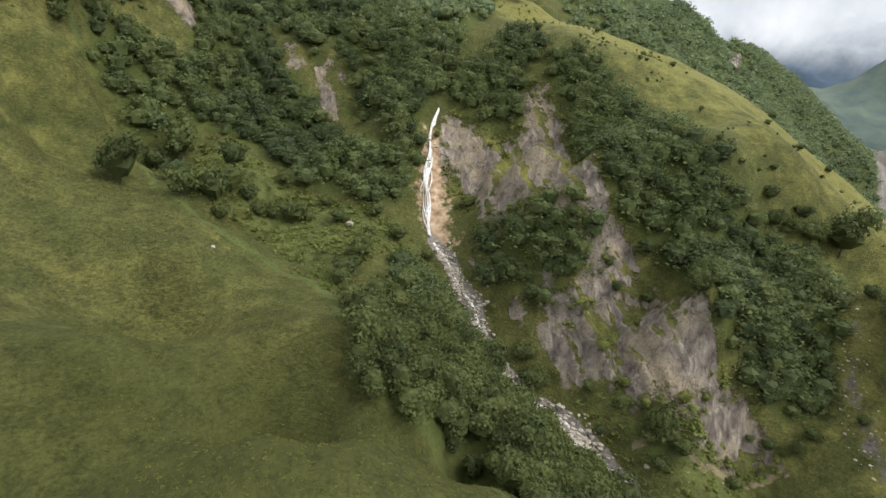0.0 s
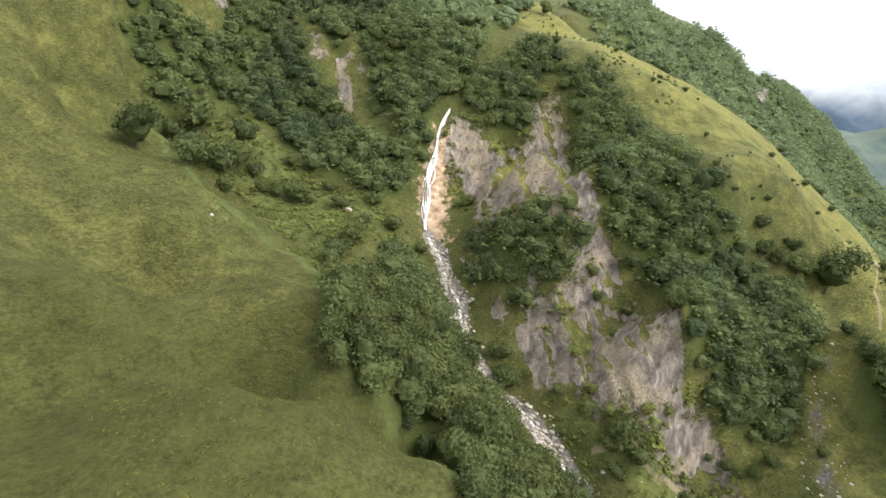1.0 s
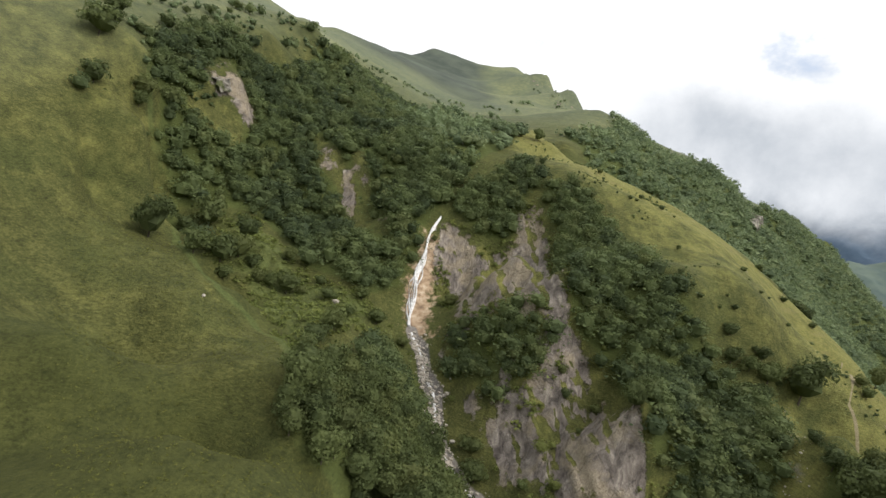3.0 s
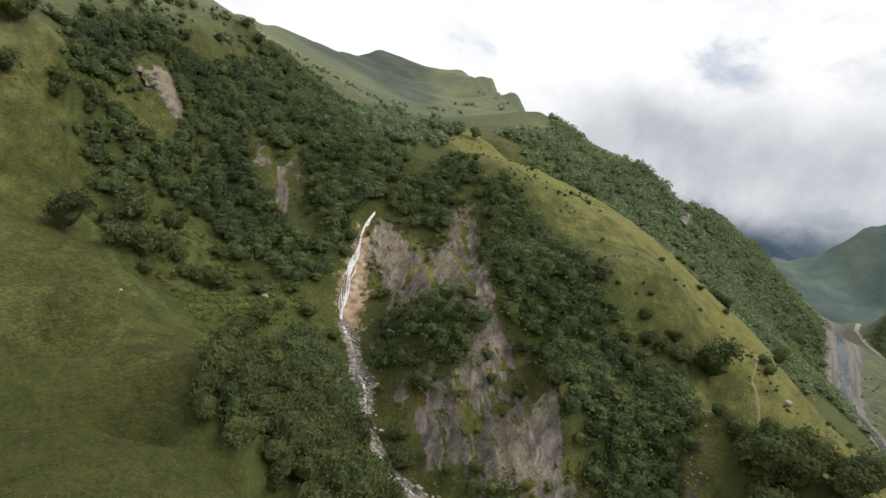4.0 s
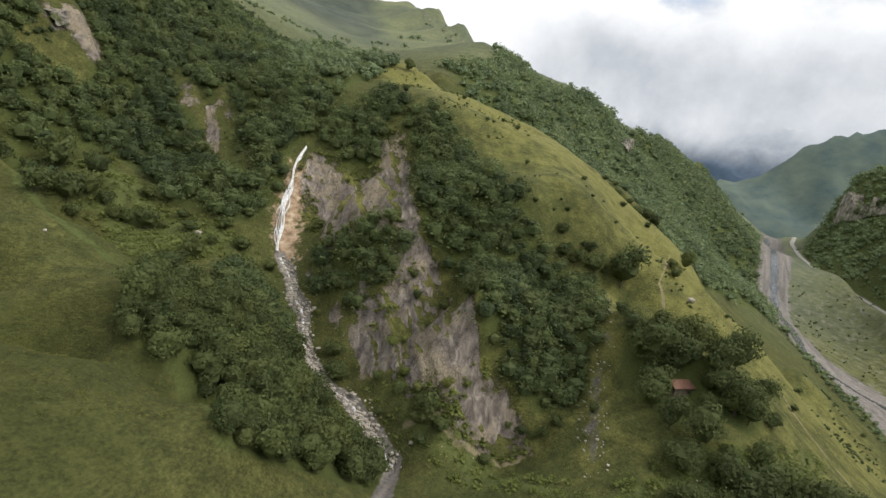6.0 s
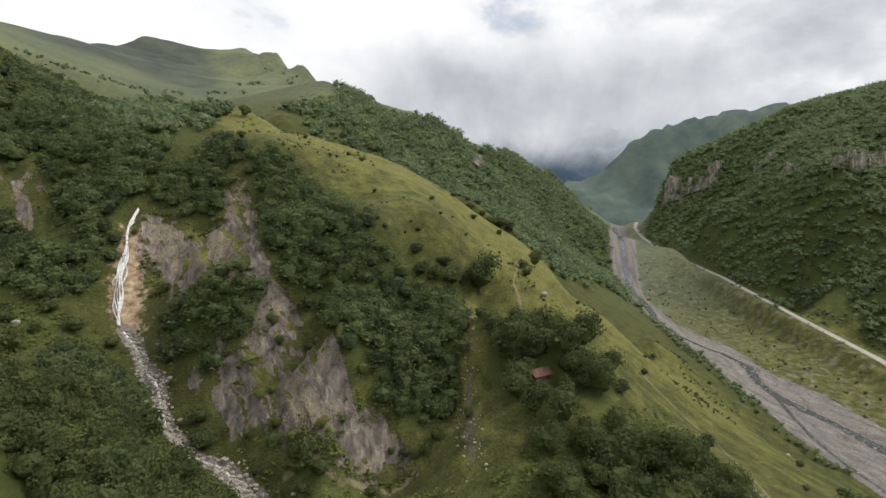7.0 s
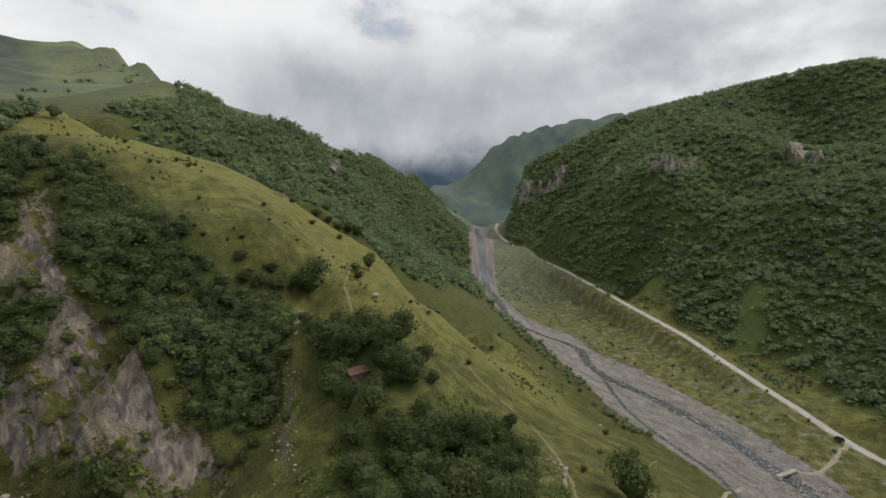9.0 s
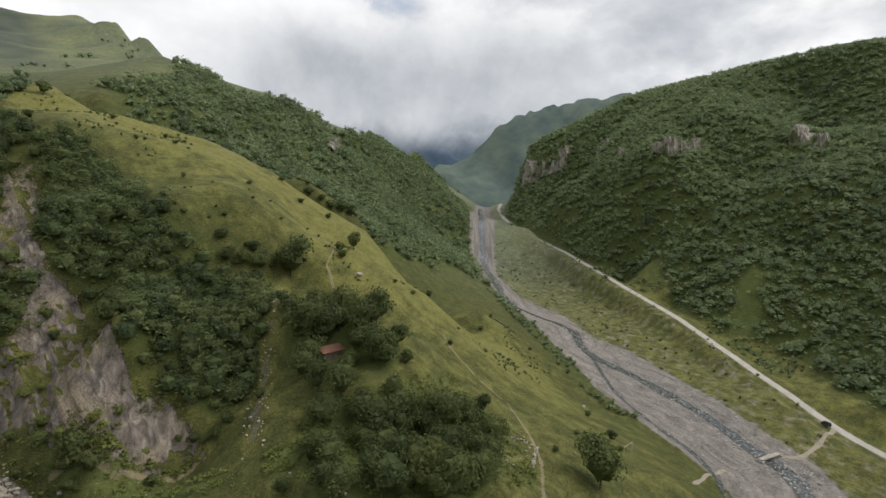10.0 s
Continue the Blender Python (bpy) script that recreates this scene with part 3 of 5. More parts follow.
def cover(x, y):
    """How much of each kind of ground there is at a place, from 0 to 1."""
    c = {}
    rock = 0.86 * soft_inside(x, y, FACE_ROCK, 4)
    for poly, w in ((SLAB_HIGH, 3), (SLAB_MIDDLE, 3), (SLAB_STRIP, 2), (SLAB_LOW, 3), (FAR_SCAR, 4)):
        rock = np.maximum(rock, soft_inside(x, y, poly, w) * 1.12)
    for poly, w in ((GULLY_SCAR, 3), (GULLY_SCAR_B, 2), (HIGH_SCAR, 5)):
        rock = np.maximum(rock, soft_inside(x, y, poly, w) * 1.25)
    wood = np.zeros(np.shape(x))
    for poly in (GULLY_WOOD, HOLLOW_WOOD, CROWN_WOOD, BAND_WOOD, CENTRE_WOOD, HUT_WOOD, LOW_WOOD, FAR_WOOD, HIGH_WOOD, NECK_WOOD, SHADE_BASE + SHADE_TOP):
        wood = np.maximum(wood, soft_inside(x, y, poly, 3))
    for poly in (CLEARING_A, CLEARING_B, HOLLOW_GRASS, TAN_CLEARING):
        wood = wood * (1 - soft_inside(x, y, poly, 2))
    for poly in (CROWN_WOOD, CENTRE_WOOD, BAND_WOOD):
        rock = rock * (1 - 0.6 * soft_inside(x, y, poly, 1.5))
    c["rock"], c["wood"] = rock, wood * np.clip(1 - rock, 0, 1)
    c["lush"] = np.maximum(0.55 * soft_inside(x, y, HOLLOW_GRASS, 5), 0.6 * soft_inside(x, y, FOOT_SLOPE, 6))
    rim, _ = along(x, y, EDGE)
    c["lush"] = np.maximum(c["lush"], 0.9 * np.exp(-(rim / 1.7) ** 2))
    torrent, _ = along(x, y, TORRENT)
    gravel = np.maximum(soft_inside(x, y, RIVER_LEFT + RIVER_RIGHT[::-1], 5), np.clip(1.3 - torrent / 2.2, 0, 1))
    c["gravel"] = np.maximum(gravel, 0.52 * soft_inside(x, y, SCREE, 3))
    flat = inside(x, y, RIVER_RIGHT + ROAD_LINE[::-1])
    c["gravel"] = np.maximum(c["gravel"], np.where(flat, 0.41, 0))
    c["rust"] = soft_inside(x, y, RUST, 5)
    crag, _ = along(x, y, CRAG)
    c["rock"] = np.maximum(c["rock"], 0.75 * np.exp(-(crag / 20.0) ** 2))
    bare = np.zeros(np.shape(x))
    for line, w, most in ((PATH_UPPER, 0.5, 0.8), (PATH_LOWER, 0.55, 0.66), (PATH_FOOT, 0.7, 0.6), (ROAD_LINE, 3.4, 0.6), (TRACK, 2.4, 0.5)):
        d, _ = along(x, y, line)
        bare = np.maximum(bare, np.clip(1.5 - d / w, 0, most))
    c["bare"] = bare
    ridge, _ = along(x, y, SPUR_CREST)
    # The last, wide spot adds yellow grass and paints in the upper meadow's haze.
    dry = 0.72 * np.exp(-(ridge / 30.0) ** 2) + 0.50 * soft_inside(x, y, SPUR_GRASS, 14) + 0.42 * soft_inside(x, y, FLANK_GRASS, 14) + 0.50 * soft_inside(x, y, FACE_ROCK, 6) + 0.45 * soft_inside(x, y, SCREE, 4) + 0.40 * soft_inside(x, y, TAN_CLEARING, 12) + 0.6 * soft_inside(x, y, GULLY_SCAR, 5) + 0.25 * np.exp(-((x + 28) ** 2 + (y - 122) ** 2) / 450.0) + 0.48 * np.exp(-((x + 105) ** 2 + (y - 190) ** 2) / 3000.0)
    flats = inside(x, y, RIVER_RIGHT + ROAD_LINE[::-1])
    # Share of the painted haze, growing with distance.
    c["hazed"] = np.clip((np.hypot(x, y) - 330 + 190 * np.clip((-x - 60) / 40, 0, 1)) / 240, 0, 1) * np.clip((y - 0.55 * x) / 150, 0, 1)
    c["grey_hill"] = 0.9 * np.clip((y - 560) / 140, 0, 1) * np.clip((82 - x + 25 * fbm(x / 40, y / 40, 3, 37)) / 30, 0, 1) * np.clip((x + 140) / 60, 0, 1)
    verge = inside(x, y, ROAD_LINE + SHADE_BASE[::-1])
    c["dry"] = np.maximum(dry, np.where(flats | verge, 0.45, 0))
    c["lush"] = np.maximum(c["lush"], np.maximum(soft_inside(x, y, CLEARING_A, 3), soft_inside(x, y, CLEARING_B, 3)))
    c["dark_sward"] = 1.25 * np.exp(-((x + 20) ** 2 + (y - 80) ** 2) / 2200.0)
    bed, where = along(x, y, CHANNEL)
    c["bed_across"], c["bed_along"] = bed, where * 38.0
    return c


def height(x, y, c=None):
    """The ground with its roughness."""
    x, y = np.asarray(x, float), np.asarray(y, float)
    c = c or cover(x, y)
    z = broad(x, y)
    lane, where = along(x, y, ROAD_LINE)
    z = z + (np.interp(where, ROAD_AT, ROAD_Z) - z) * np.exp(-(lane / 13.0) ** 4)
    calm = 1 - np.maximum(0.8 * np.maximum(c["gravel"], c["bare"]), 0.9 * np.exp(-(lane / 9.0) ** 2))
    far = 1 + (np.clip(np.hypot(x - 40, y - 20) / 250, 1, 6) - 1) * (1 - soft_inside(x, y, VALLEY, 25))
    brink, _ = along(x, y, EDGE)
    z = z - np.where(inside(x, y, FIELD), 0, 0.8 * np.exp(-((brink - 7.0) / 5.0) ** 2)) + 0.5 * np.exp(-(brink / 2.0) ** 2)
    z = z + calm * (0.55 * fbm(x / 11, y / 11, 4, 3) + (far - 1) * (0.8 * fbm(x / 60, y / 60, 5, 5) + 1.6 * np.clip((np.hypot(x, y) - 500) / 500, 0, 1) * (0.3 - np.abs(fbm(x / 170 + y / 500, y / 260, 5, 9)))))
    craggy = c["rock"] * (1 - 0.85 * c["rust"])
    lean_x, lean_y = x * 0.9 + z * 0.35, y * 0.6 - z * 0.5
    z = z + craggy * (6.0 * fbm(lean_x / 12, lean_y / 12, 5, 11) + 5.0 * (np.abs(fbm(lean_x / 6, lean_y / 16, 5, 17)) - 0.25) + 1.6 * (0.3 - np.abs(fbm(x / 2.6, y / 2.6, 3, 19))))
    bed = (lean_x * 0.5 + z * 0.8 + 2.0 * fbm(x / 7, y / 7, 3, 29)) / 3.2
    step = bed - np.floor(bed)
    z = z + craggy * 0.8 * (np.clip((step - 0.35) * 3.3, 0, 1) - step)
    water, _ = along(x, y, CHANNEL)
    torrent, _ = along(x, y, TORRENT)
    return z - 0.9 * np.exp(-(water / 4.0) ** 2) - 0.8 * np.exp(-(torrent / 1.6) ** 2) + c["gravel"] * 0.25 * fbm(x / 4, y / 9, 3, 23)


# ---- meshes ----
def mesh_of(name, verts, quads=None, tris=None, mat=None, smooth=False):
    """A mesh from arrays of corners and of faces with four or three corners."""
    me = bpy.data.meshes.new(name)
    verts = np.asarray(verts, np.float32).reshape(-1, 3)
    quads = np.zeros((0, 4), np.int32) if quads is None else np.asarray(quads, np.int32)
    tris = np.zeros((0, 3), np.int32) if tris is None else np.asarray(tris, np.int32)
    me.vertices.add(len(verts))
    me.vertices.foreach_set("co", verts.ravel())
    loops = np.concatenate([quads.ravel(), tris.ravel()])
    me.loops.add(len(loops))
    me.loops.foreach_set("vertex_index", loops)
    starts = np.concatenate([np.arange(len(quads)) * 4, len(quads) * 4 + np.arange(len(tris)) * 3]).astype(np.int32)
    me.polygons.add(len(starts))
    me.polygons.foreach_set("loop_start", starts)
    me.update(calc_edges=True)
    me.polygons.foreach_set("use_smooth", np.full(len(starts), smooth))
    if mat:
        me.materials.append(mat)
    return me


def part(name, bm, mat, parent, label=""):
    me = bpy.data.meshes.new(name)
    bm.to_mesh(me)
    bm.free()
    me.materials.append(mat)
    ob = new(name, me)
    ob.parent = parent
    return tagged(ob, label)


def thing(name, label, category, m=None, group=""):
    ob = new(name)
    ob.empty_display_size = 0.5
    if m is not None:
        ob.matrix_world = m
    return tagged(ob, label, category, group)


CENTRE = (30.0, 15.0)


def build_ground():
    """One sheet, finest where the hills stand close, out to the horizon."""
    turns = np.radians(np.concatenate([np.arange(-62, -5, 0.5), np.arange(-5, 42, 0.23), np.arange(42, 100, 0.36), np.arange(100, 298, 2.5)]))
    near = np.concatenate([24 * 1.0086 ** np.arange(172), 104.8 * 1.0052 ** np.arange(125), 200.4 * 1.0085 ** np.arange(102)])
    middle = near[-1] * 1.0115 ** np.arange(1, 56)
    rings = np.concatenate([[4, 9, 14, 19], near, middle, middle[-1] * 1.026 ** np.arange(1, 70)])
    a, r = np.meshgrid(turns, rings)
    x, y = CENTRE[0] + r * np.sin(a), CENTRE[1] + r * np.cos(a)
    c = cover(x, y)
    z = height(x, y, c)
    rows, cols = x.shape
    index = np.arange(rows * cols).reshape(rows, cols)
    right = np.roll(index, -1, axis=1)
    quads = np.stack([index[:-1], right[:-1], right[1:], index[1:]], -1).reshape(-1, 4)[:, ::-1]
    hub = rows * cols
    tris = np.stack([index[0], np.full(cols, hub), right[0]], -1)[:, ::-1]
    verts = np.concatenate([np.stack([x, y, z], -1).reshape(-1, 3), [[*CENTRE, z[0].mean()]]])
    me = mesh_of("ground", verts, quads, tris, GROUND, True)
    for key, value in c.items():
        attribute = me.attributes.new(key, "FLOAT", "POINT")
        attribute.data.foreach_set("value", np.append(value.ravel(), 0).astype(np.float32))
    return tagged(new("ground", me), "steep green alpine meadow slopes with grey rock faces", "hillside", kind="structure")


build_ground()


def ribbon(name, line, half, lift, mat, label, category, step=3.0, uneven=0.0, kind="structure"):
    """A strip laid along a line on the ground."""
    pts, px, py = [], None, None
    for (x0, y0), (x1, y1) in zip(line, line[1:]):
        k = max(1, int(math.hypot(x1 - x0, y1 - y0) / step))
        pts += [(x0 + (x1 - x0) * i / k, y0 + (y1 - y0) * i / k) for i in range(k)]
    pts = np.array(pts + [line[-1]], float)
    for _ in range(6):
        pts[1:-1] = (pts[:-2] + 2 * pts[1:-1] + pts[2:]) / 4
    d = np.gradient(pts, axis=0)
    side = np.stack([d[:, 1], -d[:, 0]], -1) / np.linalg.norm(d, axis=1)[:, None]
    wide = half * (1 + uneven * fbm(pts[:, 0] / 9, pts[:, 1] / 9, 3, 31))
    across = np.linspace(-1, 1, 5)
    x = pts[:, 0, None] + side[:, 0, None] * across * wide[:, None]
    y = pts[:, 1, None] + side[:, 1, None] * across * wide[:, None]
    z = height(x, y)
    z = np.maximum(z, z[:, 2:3] - 0.2) + lift - 0.6 * lift * np.abs(across) ** 4
    index = np.arange(x.size).reshape(x.shape)
    quads = np.stack([index[:-1, :-1], index[1:, :-1], index[1:, 1:], index[:-1, 1:]], -1).reshape(-1, 4)[:, ::-1]
    return tagged(new(name, mesh_of(name, np.stack([x, y, z], -1), quads, None, mat, True)), label, category, kind=kind)


ribbon("road", ROAD_LINE, 2.4, 0.30, ROAD, "pale gravel road along the valley floor", "road")
ribbon("river", CHANNEL, 3.4, 0.45, WATER, "shallow grey mountain river in a gravel bed", "river", 2.5, 0.5)
ribbon("side_channel", SIDE_CHANNEL, 1.1, 0.3, WATER, "shallow side channel on the gravel", "river", 2.5, 0.9)
ribbon("track", FORD, 0.7, 0.12, EARTH, "short bare earth ramp down to the river bed", "track", 1.5, 0.8)
ribbon("track", TRACK, 1.0, 0.14, EARTH, "narrow earth track from the road to the footbridge", "track", 1.5, 0.5)
ribbon("torrent", TORRENT[:13], 0.27, 0.45, FALL, "narrow white torrent below the waterfall", "stream", 1.0, 1.4)

# ---- trees ----
def crown_blades(rng, count, tall, wide, size):
    """Leaf clumps on the outside of several lobes, as small three-cornered blades."""
    lobes = [(np.array([0, 0, tall * 0.62]), np.array([wide * 0.38, wide * 0.38, tall * 0.38]))]
    for k in range(7):
        turn = k * 2.4 + rng.uniform(0, 0.8)
        reach = wide * rng.uniform(0.18, 0.30)
        lobes.append((np.array([reach * math.cos(turn), reach * math.sin(turn), tall * rng.uniform(0.34, 0.78)]), np.array([wide, wide, tall]) * rng.uniform(0.18, 0.28)))
    pick = rng.integers(0, len(lobes), count)
    centre, radius = np.array([lobes[i][0] for i in pick]), np.array([lobes[i][1] for i in pick])
    out = rng.normal(size=(count, 3))
    out[:, 2] = np.abs(out[:, 2]) * 0.9 - 0.25
    out /= np.linalg.norm(out, axis=1)[:, None]
    spot = centre + out * radius * rng.uniform(0.60, 1.16, (count, 1))
    normal = out + rng.normal(scale=0.38, size=(count, 3))
    normal /= np.linalg.norm(normal, axis=1)[:, None]
    u = np.cross(normal, rng.normal(size=(count, 3)))
    u /= np.linalg.norm(u, axis=1)[:, None]
    v = np.cross(normal, u)
    s = size * rng.uniform(0.6, 1.3, (count, 1))
    return np.stack([spot - u * s - v * s * 0.7, spot + u * s * 0.9 - v * s * 0.5 - normal * s * 0.2, spot + v * s * 1.1 - normal * s * 0.2], 1)


def skirt_blades(rng, count, size):
    """Saplings and low boughs that fill the wood between its crowns."""
    a, r = rng.uniform(0, 6.28, count), 0.75 * np.sqrt(rng.uniform(0.1, 1, count))
    spot = np.stack([r * np.cos(a), r * np.sin(a), rng.uniform(0.16, 0.50, count)], -1)
    normal = rng.normal(scale=0.45, size=(count, 3)) + (0, 0, 1)
    normal /= np.linalg.norm(normal, axis=1)[:, None]
    u = np.cross(normal, rng.normal(size=(count, 3)))
    u /= np.linalg.norm(u, axis=1)[:, None]
    v, s = np.cross(normal, u), size * rng.uniform(0.7, 1.3, (count, 1))
    return np.stack([spot - u * s - v * s * 0.7, spot + u * s * 0.9 - v * s * 0.5 - normal * s * 0.3, spot + v * s * 1.1 - normal * s * 0.3], 1)


def core_quads(rng, tall, wide, around=8, up=5):
    """The dense inside of a crown, a lumpy hull."""
    lump = rng.uniform(0.75, 1.1, (up + 1, around))
    grid = []
    for i in range(up + 1):
        b = math.pi * i / up
        for j in range(around):
            a = 2 * math.pi * (j + 0.5 * (i % 2)) / around
            k = lump[i, j] if 0 < i < up else 0.9
            grid.append((wide * 0.32 * k * math.sin(b) * math.cos(a), wide * 0.32 * k * math.sin(b) * math.sin(a), tall * 0.50 - tall * 0.34 * k * math.cos(b)))
    grid = np.array(grid).reshape(up + 1, around, 3)
    nxt = np.roll(grid, -1, axis=1)
    return np.stack([grid[:-1], nxt[:-1], nxt[1:], grid[1:]], 2).reshape(-1, 4, 3)


def trunk_mesh(rng, tall, wide):
    bm = bmesh.new()

    def limb(p, q, r0, r1, sides=6):
        p, q = Vector(p), Vector(q)
        turn = (q - p).to_track_quat("Z", "Y").to_matrix()
        rings = []
        for k in range(4):
            s = k / 3
            mid = p.lerp(q, s) + Vector((rng.uniform(-1, 1), rng.uniform(-1, 1), 0)) * 0.02 * tall * (0 < k < 3)
            r = r0 + (r1 - r0) * s
            rings.append([bm.verts.new(mid + turn @ Vector((r * math.cos(a * 2 * math.pi / sides), r * math.sin(a * 2 * math.pi / sides), 0))) for a in range(sides)])
        for a, b in zip(rings, rings[1:]):
            for j in range(sides):
                bm.faces.new((a[j], a[(j + 1) % sides], b[(j + 1) % sides], b[j]))

    limb((0, 0, -0.5), (0, 0, tall * 0.72), tall * 0.026, tall * 0.008)
    for k in range(5):
        turn, base = k * 1.9 + rng.uniform(0, 1), tall * rng.uniform(0.2, 0.5)
        limb((0, 0, base), (wide * 0.3 * math.cos(turn), wide * 0.3 * math.sin(turn), base + tall * rng.uniform(0.15, 0.3)), tall * 0.013, tall * 0.004, 5)
    me = bpy.data.meshes.new("trunk")
    bm.to_mesh(me)
    bm.free()
    me.materials.append(BARK)
    return me


def leafy_mesh(name, quads, blades, mat):
    """A crown's hull and its leaf blades in one mesh."""
    k = quads.shape[0] * 4
    verts = np.concatenate([quads.reshape(-1, 3), blades.reshape(-1, 3)])
    return mesh_of(name, verts, np.arange(k).reshape(-1, 4), k + np.arange(blades.shape[0] * 3).reshape(-1, 3), mat)


def tree_kind(seed, tall, wide, count, size, mat, label, category="tree", group=""):
    """A tree to copy, with its trunk and crown; it is given a first place by the caller."""
    rng = np.random.default_rng(seed)
    ob = thing("tree" if category == "tree" else "bush", label, category, None, group)
    trunk = new("trunk", trunk_mesh(rng, tall, wide))
    crown = new("crown", leafy_mesh("crown", core_quads(rng, tall, wide, 9, 5), crown_blades(rng, int(count * 1.35), tall, wide, size), mat))
    trunk.parent = crown.parent = ob
    return ob


def scatter(rng, polygon, spacing, keep=1.0, without=()):
    xs, ys = [p[0] for p in polygon], [p[1] for p in polygon]
    gx, gy = np.meshgrid(np.arange(min(xs), max(xs), spacing), np.arange(min(ys), max(ys), spacing))
    x, y = gx.ravel() + rng.uniform(-0.8, 0.8, gx.size) * spacing, gy.ravel() + rng.uniform(-0.8, 0.8, gx.size) * spacing
    ok = inside(x, y, polygon) & (rng.uniform(size=x.size) < keep)
    for other in without:
        ok &= ~inside(x, y, other)
    return x[ok], y[ok]


def ragged(rng, polygon, spacing, width, without=(), fade=0.5, thick=0.55):
    """Places in a wood whose edge is uneven and thins out; on steep ground as many trees to the slope as on flat."""
    grown = np.array(polygon, float)
    box = [(grown[:, 0].min() - width, grown[:, 1].min() - width), (grown[:, 0].max() + width, grown[:, 1].min() - width), (grown[:, 0].max() + width, grown[:, 1].max() + width), (grown[:, 0].min() - width, grown[:, 1].max() + width)]
    x, y = scatter(rng, box, spacing)
    near = soft_inside(x, y, polygon, width)
    ok = near + 0.55 * fbm(x / (width * 2.2), y / (width * 2.2), 3, 71) + rng.uniform(-0.5, 0.5, x.size) * fade * (near < 0.98) > 0.5
    for other in without:
        ok &= soft_inside(x, y, other, width * 0.5) + 0.4 * fbm(x / width, y / width, 3, 73) < 0.45
    for k in (0.0, 3.0, 6.0):
        ok &= along(x + 0.29 * k, y + 0.96 * k, TORRENT)[0] > 2.6
    x, y = x[ok], y[ok]
    base = broad(x, y)
    steep = np.hypot(broad(x + 4, y) - base, broad(x, y + 4) - base) / 4
    ok = rng.uniform(size=x.size) < thick * np.sqrt(1 + steep ** 2)
    return x[ok], y[ok]


def clustered(rng, polygon, spacing, size, level, without=()):
    """Places in loose groups."""
    x, y = scatter(rng, polygon, spacing, 1.0, without)
    ok = fbm(x / size, y / size, 3, 83) + rng.uniform(-0.35, 0.35, x.size) > level
    return x[ok], y[ok]


def plant(kinds, x, y, rng, low, high, sink=0.2):
    z = height(x, y)
    for i, (px, py, pz) in enumerate(zip(x, y, z)):
        s = rng.uniform(low, high)
        kind = kinds[int(rng.integers(len(kinds)))]
        m = Matrix.LocRotScale((px, py, pz - sink), Euler((rng.uniform(-0.06, 0.06), rng.uniform(-0.06, 0.06), rng.uniform(0, 6.28))), (s, s, s * rng.uniform(0.85, 1.15)))
        if kind.get("used"):
            copy = copy_thing(kind, Matrix.Identity(4))
            copy.matrix_basis = m
        else:
            kind["used"] = 1
            kind.matrix_basis = m


def forest(name, x, y, rng, low, high, count, size, label, core=(6, 3), mat=None, category="forest", spread=(1.05, 1.5), under=0, pale=0.0):
    """A wood too dense to count: many crowns in one mesh, each with its own shade of green."""
    kinds = []
    for k in range(9):
        own = np.random.default_rng(500 + k)
        blades = [crown_blades(own, count, 1.0, rng.uniform(0.75, 1.05), size)]
        if under:
            blades.append(skirt_blades(own, under, size * 1.35))
        kinds.append((core_quads(np.random.default_rng(k), 1.0, 0.9, *core) if core else np.zeros((0, 4, 3)), np.concatenate(blades)))
    z = height(x, y)
    which, turn, s = rng.integers(0, 9, x.size), rng.uniform(0, 6.28, x.size), rng.uniform(low, high, x.size)
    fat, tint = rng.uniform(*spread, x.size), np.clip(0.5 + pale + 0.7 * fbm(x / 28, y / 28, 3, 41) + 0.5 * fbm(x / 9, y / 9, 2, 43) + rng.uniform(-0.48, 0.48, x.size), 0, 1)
    blocks, tints = ([], []), ([], [])
    for k in range(9):
        at = which == k
        c, w = np.cos(turn[at])[:, None, None], np.sin(turn[at])[:, None, None]
        for i, shape in enumerate(kinds[k]):
            q = shape[None] * np.stack([s[at] * fat[at], s[at] * fat[at], s[at]], -1)[:, None, None, :]
            q = np.stack([q[..., 0] * c - q[..., 1] * w + x[at][:, None, None], q[..., 0] * w + q[..., 1] * c + y[at][:, None, None], q[..., 2] + (z[at] - 0.12 * s[at])[:, None, None]], -1)
            blocks[i].append(q.reshape(-1, *shape.shape[1:]))
            tints[i].append(np.repeat(tint[at], shape.shape[0] * shape.shape[1]))
    me = leafy_mesh(name, np.concatenate(blocks[0]), np.concatenate(blocks[1]), mat or WOOD_LEAVES)
    me.attributes.new("tint", "FLOAT", "POINT").data.foreach_set("value", np.concatenate(tints[0] + tints[1]).astype(np.float32))
    return tagged(new(name, me), label, category, kind="stuff")


rng = np.random.default_rng(7)
SCARS = (GULLY_SCAR, GULLY_SCAR_B, HIGH_SCAR)
x, y = ragged(rng, HOLLOW_WOOD, 3.2, 3.0, (HOLLOW_GRASS, TAN_CLEARING), thick=0.68)
bare = np.zeros(x.size, bool)
for scar in SCARS:
    for down in (0.0, 3.0, 6.0):
        bare |= soft_inside(x - 0.24 * down, y + down, scar, 2.0) > 0.35
x, y = x[~bare], y[~bare]
close = y < 300
forest("hollow_wood", x[close], y[close], rng, 4.2, 8.8, 200, 0.045, "dense dark-green broadleaf wood filling the hollow beside the waterfall", under=14)
sparse = ~close & (rng.uniform(size=x.size) < 0.62)
forest("hollow_wood", x[sparse], y[sparse], rng, 4.6, 8.6, 70, 0.074, "dark-green broadleaf wood higher up the hollow", (5, 3), under=14)
